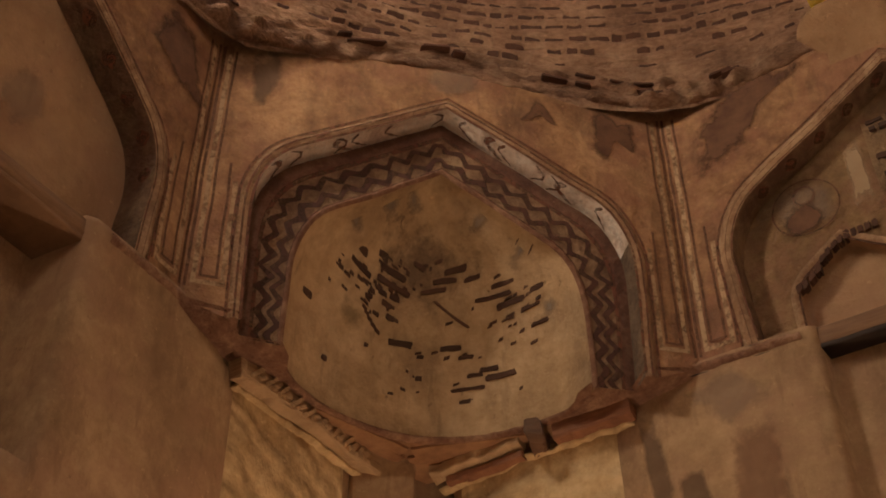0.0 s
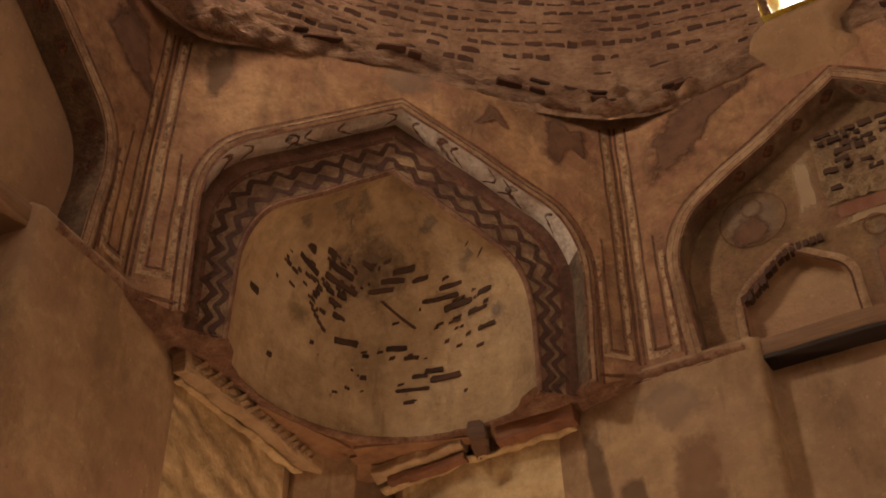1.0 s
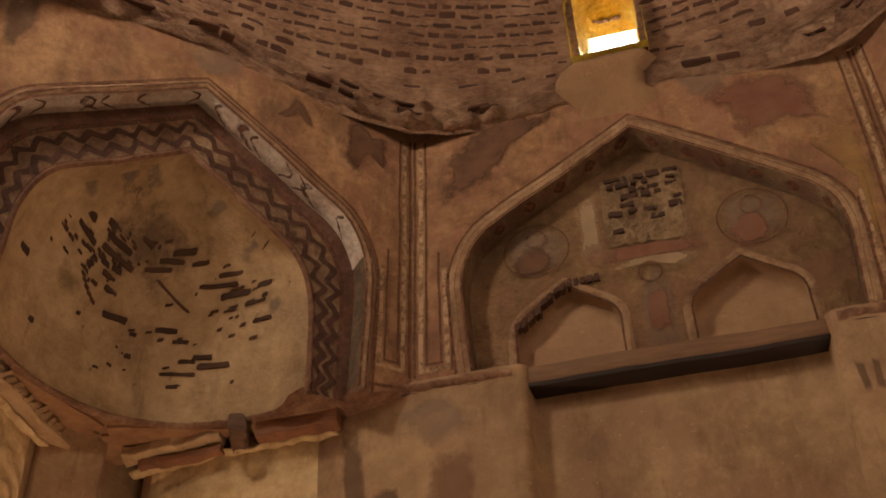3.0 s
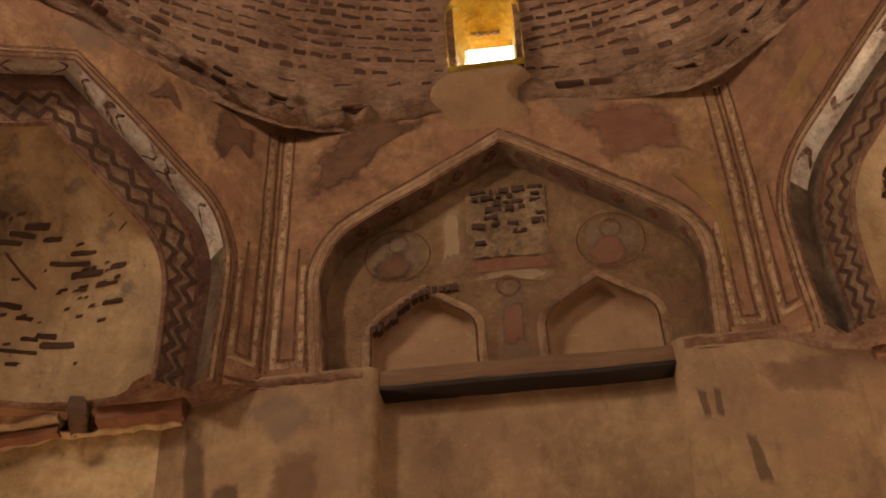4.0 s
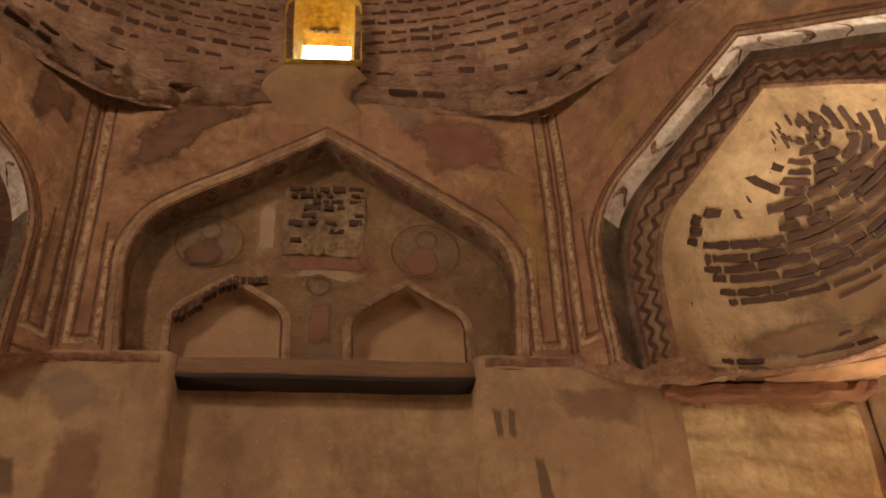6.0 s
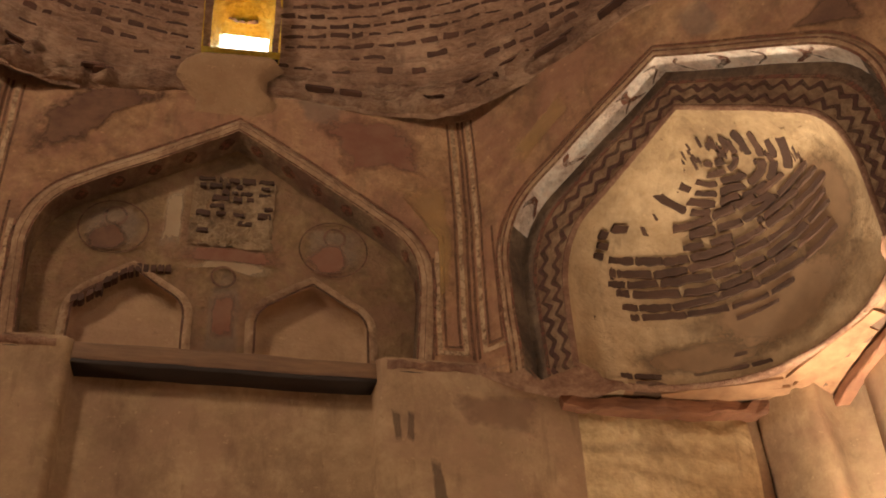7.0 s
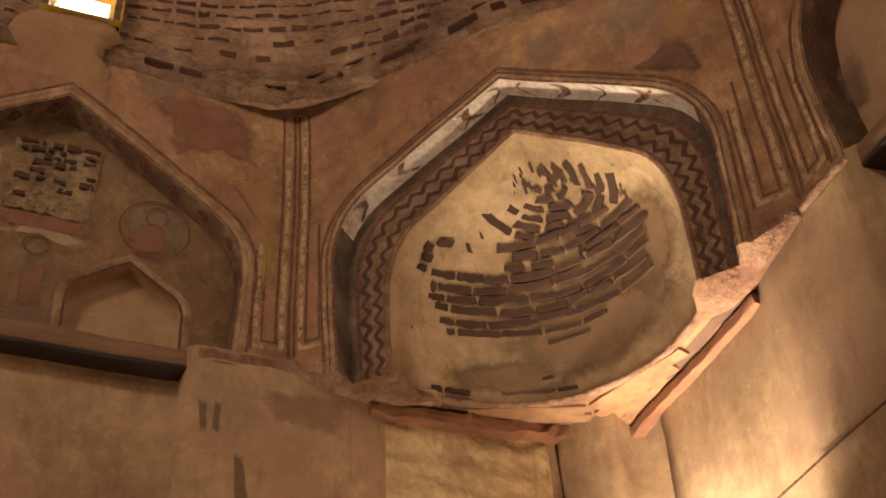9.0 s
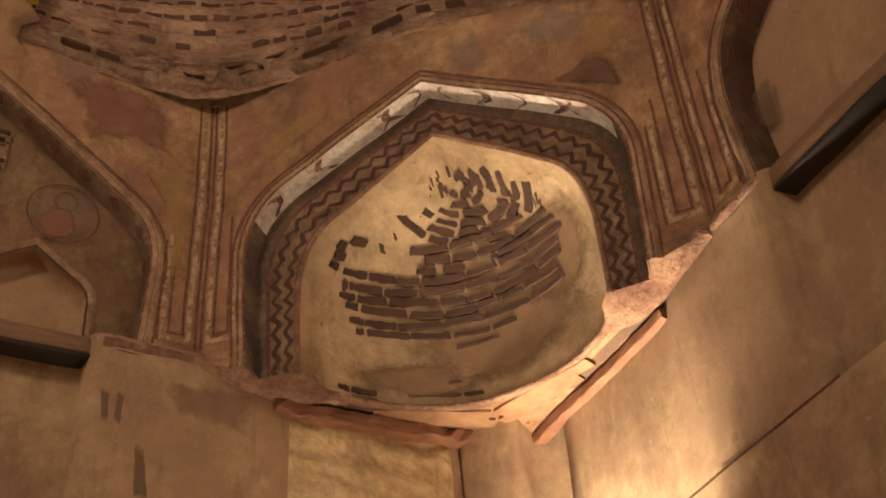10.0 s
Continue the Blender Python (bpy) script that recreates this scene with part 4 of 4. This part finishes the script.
blot("painted_patch", PATCH_RED, wall_n, [(0.31, 5.84), (0.40, 5.95), (0.74, 5.96), (0.86, 5.80), (0.88, 5.55), (0.70, 5.60), (0.47, 5.52), (0.42, 5.70)], Y, mB, "faded red fresco patch")
blot("painted_patch", PATCH_GREY, wall_n, [(0.22, 6.02), (0.51, 6.02), (0.47, 5.83), (0.29, 5.85)], Y, mB)
blot("painted_patch", PATCH_OCHRE, wall_n, [(0.70, 5.50), (0.93, 5.60), (0.97, 5.10), (0.90, 4.75), (0.93, 5.2)], Y, mB)
blot("painted_patch", PATCH_DARK, sq_nw, [(0.33, 5.82), (0.42, 6.0), (0.46, 5.99), (0.56, 5.81), (0.50, 5.83), (0.44, 5.93), (0.38, 5.83)], Y, m_nw)
blot("painted_patch", PATCH_DARK, sq_nw, [(0.66, 5.70), (0.70, 5.98), (0.78, 6.03), (0.82, 5.92), (0.92, 5.95), (0.90, 5.71), (0.80, 5.80), (0.74, 5.62)], Y, m_nw, "dark worn winged painted shape")
blot("painted_patch", PATCH_BROWN, sq_nw, [(-0.88, 5.62), (-0.90, 5.95), (-0.77, 6.06), (-0.75, 5.86), (-0.82, 5.58)], Y, m_nw)
blot("painted_patch", PATCH_GREY, sq_nw, [(-0.14, 6.0), (-0.08, 6.10), (0.16, 6.12), (0.18, 5.97), (-0.02, 5.91)], Y, m_nw)
blot("painted_patch", PATCH_DARK, sq_ne, [(0.56, 5.51), (0.73, 5.60), (0.84, 5.56), (0.88, 5.36), (0.70, 5.43)], Y, m_ne, "dark leaf-shaped painted patch")
blot("painted_patch", PATCH_GREY, sq_ne, [(0.42, 5.90), (0.60, 6.02), (0.80, 5.88), (0.74, 5.66), (0.50, 5.75)], Y, m_ne)
blot("painted_patch", PATCH_GREY, sq_ne, [(0.10, 5.95), (0.29, 6.0), (0.33, 5.68), (0.15, 5.73)], Y, m_ne)
blot("painted_patch", PATCH_OCHRE, sq_ne, [(0.72, 5.76), (0.89, 5.85), (0.86, 5.55), (0.75, 5.58)], Y, m_ne)
blot("painted_patch", PATCH_OCHRE, sq_ne, [(-0.75, 5.62), (-0.45, 5.85), (-0.40, 5.72), (-0.72, 5.5)], Y, m_ne)
blot("painted_patch", PATCH_DARK, wall_w, [(0.62, 5.63), (0.70, 5.92), (0.87, 5.87), (1.0, 5.45), (0.85, 5.47)], Y, mA, "dark fresco patch")
YL = 0.13 - 0.006
for cx, cz, fill, blobc in ((-0.495, 5.245, PATCH_GREY, PATCH_DARK), (0.45, 5.205, PATCH_GREY, PATCH_RED)):
    bm = bmesh.new()
    disc(bm, cx, cz, 0.152, 0.155, YL - 0.002, mB, inner=0.95)
    part("medallion_ring", bm, PAINT_LINE, wall_n)
    blot("medallion_field", fill, wall_n, [(cx + 0.15 * math.cos(k * math.pi / 8), cz + 0.15 * math.sin(k * math.pi / 8)) for k in range(16)], YL, mB, "round painted medallion")
    blot("medallion_shape", blobc, wall_n, [(cx - 0.14, cz - 0.06), (cx - 0.06, cz + 0.03), (cx + 0.02, cz + 0.04), (cx + 0.08, cz - 0.05), (cx + 0.06, cz - 0.15), (cx - 0.08, cz - 0.15)], YL - 0.004, mB)
    bm = bmesh.new()
    disc(bm, cx + 0.005, cz + 0.065, 0.05, 0.055, YL - 0.003, mB, n=18, inner=0.82)
    part("medallion_halo", bm, PAINT_LINE, wall_n)
blot("painted_panel", PATCH_GREY, wall_n, [(-0.08, 4.58), (-0.075, 4.95), (-0.03, 5.06), (0.03, 5.06), (0.075, 4.95), (0.07, 4.58)], YL, mB, "worn grey and red painted panel")
blot("painted_panel", PATCH_RED, wall_n, [(-0.055, 4.68), (-0.05, 4.92), (0.05, 4.92), (0.05, 4.68)], YL - 0.003, mB)
bm = bmesh.new()
disc(bm, -0.01, 5.0, 0.055, 0.06, YL - 0.005, mB, n=18, inner=0.8)
part("painted_roundel", bm, PAINT_LINE, wall_n)
blot("painted_panel", PATCH_CREAM, wall_n, [(-0.30, 5.15), (-0.29, 5.50), (-0.20, 5.55), (-0.20, 5.15)], YL, mB)
blot("painted_panel", PATCH_CREAM, wall_n, [(-0.20, 5.04), (-0.1, 5.11), (0.12, 5.11), (0.22, 5.06), (0.16, 5.0), (0.0, 5.05)], YL, mB)
blot("painted_panel", PATCH_RED, wall_n, [(-0.26, 5.08), (-0.20, 5.18), (0.22, 5.18), (0.26, 5.08)], YL - 0.002, mB)
blot("painted_patch", PATCH_GREY, wall_w, [(0.12, 4.85), (0.17, 5.08), (0.32, 5.11), (0.37, 4.93), (0.24, 4.78)], YL, mA)
blot("painted_patch", PATCH_BROWN, wall_e, [(-0.83, 5.06), (-0.69, 5.07), (-0.71, 4.78), (-0.81, 4.84)], YL, mC)
for w, m, pts, mt in ((wall_n, mB, [(-1.33, 4.40), (-1.25, 4.36), (-1.20, 4.0), (-1.30, 3.85)], PATCH_BROWN), (wall_n, mB, [(-1.2, 4.08), (-1.08, 4.1), (-1.05, 3.9), (-1.2, 3.88)], PATCH_BROWN),
                      (wall_n, mB, [(-0.98, 4.2), (-0.78, 4.25), (-0.76, 3.8), (-1.0, 3.8)], PATCH_FAINT), (wall_n, mB, [(-1.15, 4.42), (-0.9, 4.5), (-0.75, 4.3), (-0.95, 4.2)], PATCH_GREY),
                      (wall_n, mB, [(0.82, 4.10), (0.86, 4.1), (0.90, 3.85), (0.84, 3.85)], PATCH_BROWN), (wall_n, mB, [(0.67, 4.32), (0.71, 4.3), (0.72, 4.15), (0.69, 4.15)], PATCH_BROWN),
                      (wall_n, mB, [(0.74, 4.32), (0.77, 4.3), (0.76, 4.15), (0.73, 4.17)], PATCH_BROWN), (wall_n, mB, [(0.9, 4.4), (1.3, 4.42), (1.25, 4.2), (0.95, 4.25)], PATCH_FAINT)):
    blot("painted_patch", mt, w, pts, Y, m)

# brick patch in the lunette, its plaster broken away
bm = bmesh.new()
loft(bm, [[(-0.175 + 0.36 * k / 14, YL - 0.004 + 0.03 * noise.noise(Vector((k * 0.9, j * 0.7, 2))), 5.185 + 0.40 * j / 14 - 0.02 * k / 14) for k in range(15)] for j in range(15)], mB, 0.012)
part("broken_plaster", bm, PLASTER_FLAKED, wall_n, "rough square where plaster has fallen away")
for j, row in enumerate([5.565, 5.53, 5.49, 5.45, 5.405, 5.36, 5.31, 5.255]):
    x = -0.17 + random.uniform(0, 0.05)
    while x < 0.15:
        ln = random.uniform(0.018, 0.075)
        if random.random() < 0.92 - 0.05 * j:
            bm = slab(lambda a, b, d: mB @ Vector((a, YL - d, b)), x, min(0.18, x + ln), row - 0.012 + random.uniform(-0.006, 0.006), row + random.uniform(0.004, 0.016), 0.016, -0.02)
            part("brick", bm, BRICK_DARK, wall_n, smooth=False)
        x += ln + random.uniform(0.006, 0.028)
# broken lip of one niche, its bricks showing
for k in range(13):
    x = -0.60 + 0.030 * k
    z = 4.83 + 0.19 * min(1.0, max(0.0, (x + 0.60) / 0.21)) + random.uniform(-0.012, 0.012)
    bm = slab(lambda a, b, d: mB @ Vector((a, YL - d, b + 0.5 * (a - x) * (1 if x < -0.40 else 0))), x - 0.014, x + random.uniform(0.006, 0.016), z - 0.022, z + random.uniform(0.005, 0.022), 0.009, -0.03)
    part("brick", bm, BRICK_DOME, wall_n, smooth=False)
# crack on the east wall
bm = bmesh.new()
stripe(bm, (-1.62, 3.652), (-0.70, 3.655), 0.012, -0.005, mC, 40)
part("crack", bm, PAINT_DARK, wall_e, "long horizontal crack")

# ---- bricks of the semi-domes ----
ROWS_NE = [(5.19, 0.95, 2.12, 0.85, 0.013), (5.14, 0.72, 1.95, 0.9, 0.015), (5.10, 0.62, 1.3, 0.9, 0.013), (5.06, 0.62, 2.63, 1, 0.0155), (5.01, 0.68, 2.64, 1, 0.0155), (4.96, 0.72, 2.66, 1, 0.0155),
           (4.91, 0.74, 2.62, 1, 0.0155), (4.855, 0.85, 2.56, 0.98, 0.0155), (4.80, 1.0, 2.53, 0.9, 0.015), (4.745, 1.35, 2.2, 0.6, 0.011), (4.58, 1.7, 2.2, 0.6, 0.013), (4.51, 1.6, 2.65, 0.7, 0.012)]
for z, a0, a1, keep, half in ROWS_NE:
    a = a0 + random.uniform(-0.08, 0.08)
    while a < a1:
        ln = random.uniform(0.16, 0.42)
        if random.random() < keep:
            end, fade = min(a1 + random.uniform(-0.05, 0.08), a + ln), 0.65 if a < a0 + 0.2 else 0.82 if a < 1.5 else 1.0
            if end - a > 0.05:
                bm = slab(lambda p, q, d: m_ne @ bowl(p, q + 0.006 * math.sin(5 * p + 40 * z), d), a, end, z - half * fade * random.uniform(0.85, 1.15), z + half * fade * random.uniform(0.85, 1.15), 0.010, -0.03, n=6)
                part("brick", bm, BRICK_DARK, sq_ne, smooth=False)
        a += ln + random.uniform(0.004, 0.014)
def bowl_uz(u, z, inset):
    """The semi-dome's surface at the place u beside the middle and the height z."""
    f = max(0.0, min(1.0, (z - BOWL_Z) / (5.53 - BOWL_Z)))
    d = BOWL_D * (1 - f ** 2.2) ** 0.62
    y = SQ_STEP + 0.01 + d * max(0.0, 1 - (abs(u) / max(0.02, bowl_half(z))) ** 1.75) ** (1 / 1.75)
    return Vector((u, y - inset, z))


def crown(a, z, inset):
    """The same surface by the angle a round the bowl."""
    c = math.cos(a)
    p = bowl_uz(bowl_half(z) * math.copysign(abs(c) ** 1.143, c), z, inset)
    return Vector((p.x * (1 - 2.5 * inset), p.y, p.z - 0.9 * inset))


# rings of bricks round the crown
ring_z = lambda q, p: 5.395 + 0.785 * q * math.sin(p) - 1.25 * q * max(0.46 * math.cos(p), -0.05 * math.cos(p))
ring_u = lambda q, p: 0.045 + 1.25 * q * math.cos(p)
RING = lambda p, q, d: m_ne @ bowl_uz(ring_u(q, p), ring_z(q, p), d)
for r, p0, p1, t in ((0.036, -3.0, 1.0, 0.009), (0.075, -3.3, 0.9, 0.010), (0.115, -2.5, 0.75, 0.0125), (0.158, -3.0, 0.6, 0.0135), (0.200, -3.05, 0.45, 0.0145), (0.242, -2.75, 0.35, 0.0145)):
    p = p0
    while p < p1:
        ln = min(random.uniform(0.06, 0.12) / r, 0.9)
        safe = all(abs(ring_u(r + t, k)) < 0.9 * bowl_half(ring_z(r + t, k)) for k in (p, p + ln / 2, p + ln))
        if random.random() < 0.9 and safe:
            part("brick", slab(RING, p, p + ln, r - t * random.uniform(0.8, 1.1), r + t * random.uniform(0.8, 1.1), 0.006, -0.012, n=3), BRICK_DARK, sq_ne, smooth=False)
        p += ln + random.uniform(0.008, 0.02) / r
for a, z, ln in ((2.61, 5.19, 0.17), (2.75, 5.16, 0.1), (2.72, 5.12, 0.12), (2.74, 5.075, 0.09), (1.95, 5.105, 0.16), (1.72, 5.10, 0.2)):
    part("brick", slab(lambda p, q, d: m_ne @ crown(p, q, d), a - ln / 2, a + ln / 2, z - 0.015, z + 0.013, 0.011, -0.03), BRICK_DARK, sq_ne, smooth=False)
# long worn brick ends, then small round pits: place beside the middle, height, length
SPOTS = [(-0.292, 5.164, 0.101), (-0.142, 5.197, 0.126), (-0.130, 5.145, 0.151), (0.097, 5.200, 0.101), (0.054, 5.157, 0.114), (0.137, 5.241, 0.09), (0.215, 5.206, 0.063), (0.345, 5.165, 0.088),
         (0.310, 5.120, 0.139), (0.381, 5.081, 0.101), (0.458, 5.040, 0.063), (0.475, 5.108, 0.05), (-0.177, 5.104, 0.04), (-0.121, 5.100, 0.045), (-0.155, 5.063, 0.045), (-0.132, 5.009, 0.038),
         (0.497, 4.958, 0.056), (-0.077, 4.907, 0.115), (0.150, 4.907, 0.088), (0.213, 4.862, 0.063), (0.308, 4.794, 0.076), (0.252, 4.771, 0.063), (0.353, 4.753, 0.114), (0.221, 4.707, 0.139), (0.211, 4.646, 0.05)]
PITS = [(0.347, 5.265, 0.05), (0.410, 5.226, 0.038), (-0.253, 5.301, 0.056), (-0.159, 5.372, 0.05), (-0.309, 5.282, 0.035), (-0.387, 5.219, 0.038), (-0.323, 5.250, 0.035), (-0.295, 5.225, 0.05), (-0.196, 5.241, 0.05),
        (-0.385, 5.122, 0.025), (-0.030, 5.254, 0.038), (-0.043, 5.435, 0.023), (-0.022, 5.483, 0.025), (-0.528, 4.915, 0.045), (0.211, 5.358, 0.03), (-0.421, 4.691, 0.025), (-0.232, 4.853, 0.02), (0.018, 4.862, 0.03), (0.014, 4.758, 0.03), (-0.108, 4.660, 0.025)]
for u, z, ln in SPOTS + PITS:
    long_one = (u, z, ln) in SPOTS
    h = random.uniform(0.007, 0.0125) if long_one else ln * random.uniform(0.18, 0.32)
    tilt = (0.08 if z < 4.95 else -0.24 if u < 0 else 0.14) + random.uniform(-0.06, 0.06)
    bm = slab(lambda p, q, d: m_nw @ bowl_uz(p, q + tilt * (p - u), d), u - ln / 2, u + ln / 2, z - h, z + h, 0.007, -0.03)
    part("brick", bm, BRICK_DARK, sq_nw, smooth=False)
# a slanting scratch and a bow of small pits
part("crack", slab(lambda p, q, d: m_nw @ bowl_uz(p, q - 0.73 * (p - 0.061), d), 0.061, 0.223, 5.112, 5.122, 0.004, -0.02, n=8), BRICK_DARK, sq_nw, "slanting dark scratch", smooth=False)
for k in range(9):
    z, u = 5.10 - 0.021 * k, -0.225 - 0.03 * math.sin(k * 0.35) + 0.012 * max(0, k - 4)
    part("brick", slab(lambda p, q, d: m_nw @ bowl_uz(p, q - 0.6 * (p - u), d), u - 0.012, u + 0.012, z - 0.006, z + 0.007, 0.005, -0.02, n=2), BRICK_DARK, sq_nw, smooth=False)
PITTED = ((-0.5, -0.2, 5.0, 5.36), (-0.30, -0.08, 5.0, 5.22), (0.30, 0.52, 4.98, 5.26), (-0.30, 0.10, 5.10, 5.28), (-0.1, 0.5, 4.62, 5.15))
for k in range(110):
    u0, u1, z0, z1 = PITTED[k % 5]
    u, z = random.uniform(u0, u1), random.uniform(z0, z1)
    ln, t = random.uniform(0.008, 0.032), random.uniform(0.002, 0.007)
    if abs(u) < 0.93 * bowl_half(z + 0.03):
        part("brick", slab(lambda p, q, d: m_nw @ bowl_uz(p, q - 0.3 * (p - u) * (1 if u < 0 else -1), d), u - ln / 2, u + ln / 2, z - t, z + t, 0.006, -0.03, n=2), BRICK_DARK, sq_nw, smooth=False)

def bowl_patch(parent, m, u0, z0, ru, rz, material, gain=0.8):
    """A coloured patch on a semi-dome, fading at its rim."""
    bm = bmesh.new()
    lay = bm.verts.layers.float.new("inside")
    rows = []
    for k in range(9):
        f = 1 - k / 8 * 0.97
        row = []
        for i in range(32):
            p = 2 * math.pi * i / 32
            z = min(5.50, z0 + rz * f * math.sin(p))
            u = max(-0.93, min(0.93, (u0 + ru * f * math.cos(p)) / bowl_half(z))) * bowl_half(z)
            v = bm.verts.new(wob(m @ bowl_uz(u, z, 0.005), 0.014))
            v[lay] = min(1.0, gain * (1 - f)) - 0.05
            row.append(v)
        rows.append(row)
    for a, c in zip(rows, rows[1:]):
        for i in range(32):
            bm.faces.new((a[i], a[(i + 1) % 32], c[(i + 1) % 32], c[i]))
    bm.faces.new(rows[-1])
    part("ragged_patch", bm, material, parent, "coloured patch on the semi-dome: shade, stain and fringe", weld=False)


# dark crown of the bowl: soot and shading painted as one patch
bowl_patch(sq_nw, m_nw, -0.02, 5.24, 0.30, 0.22, PATCH_BROWN)
bowl_patch(sq_nw, m_nw, -0.33, 4.97, 0.10, 0.10, PATCH_MOSS)
# remains of a blue-grey painted fringe along the edge
for u, z, ru, rz in ((-0.24, 5.37, 0.13, 0.035), (-0.10, 5.44, 0.08, 0.035), (-0.37, 5.27, 0.06, 0.035), (0.20, 5.37, 0.06, 0.035), (0.39, 5.24, 0.05, 0.045), (0.53, 5.02, 0.04, 0.07)):
    bowl_patch(sq_nw, m_nw, u, z, ru, rz, PATCH_BLUE)
# painted shade over the lower and right parts of the brick semi-dome
bowl_patch(sq_ne, m_ne, 0.10, 4.72, 0.48, 0.22, PATCH_SHADE, 1.35)
bowl_patch(sq_ne, m_ne, 0.40, 4.95, 0.22, 0.28, PATCH_SHADE, 1.35)
bowl_patch(sq_ne, m_ne, -0.25, 4.58, 0.32, 0.10, PATCH_SHADE, 1.35)
# small chips round the edge of the brick semi-dome
for k in range(70):
    if k % 2:
        u, z = random.uniform(-0.60, -0.50), random.uniform(4.6, 5.1)
    else:
        u = random.uniform(-0.35, 0.42)
        z = 5.50 - 0.67 * abs(u) - random.uniform(0.03, 0.09)
    if abs(u) < 0.95 * bowl_half(z + 0.015):
        w, h = random.uniform(0.003, 0.008), random.uniform(0.004, 0.016)
        part("brick", slab(lambda p, q, d: m_ne @ bowl_uz(q, p, d), z - h, z + h, u - w, u + w, 0.005, -0.012, n=2), BRICK_DARK, sq_ne, smooth=False)

# ---- dome bricks: visible ends between broad smeared joints ----
near, rest = 0, []
for k in range(17):
    z = COURSE_0 + COURSE * k
    th = radians(-20) + 0.03 * (k % 2)
    while th < radians(205):
        ln = random.uniform(0.04, 0.10) / 2.45
        x = 2.45 * math.cos(th)
        clear = not (math.sin(th) > 0 and abs(x + 0.02) < WIN_W + 0.03 and z < WIN_Z1 + 0.05)
        if clear and random.random() < (0.55 if k < 2 else 0.93):
            h, dz = random.uniform(0.0065, 0.0115), random.uniform(-0.005, 0.005)
            bm = slab(lambda p, q, d: wob(dome_point(p, q, d), 0.016), th, th + ln, z + dz - h, z + dz + h, 0.003, -0.04, n=2)
            if near < 300 and abs(x) < 1.95 and math.sin(th) > 0 and k < 9:
                part("brick", bm, BRICK_DOME, dome, smooth=False)
                near += 1
            else:
                rest.append(bm)
        th += ln + random.uniform(0.010, 0.030) / 2.45
tagged(part("brickwork", joined(rest), BRICK_DOME, dome, smooth=False, weld=False), kind="stuff")
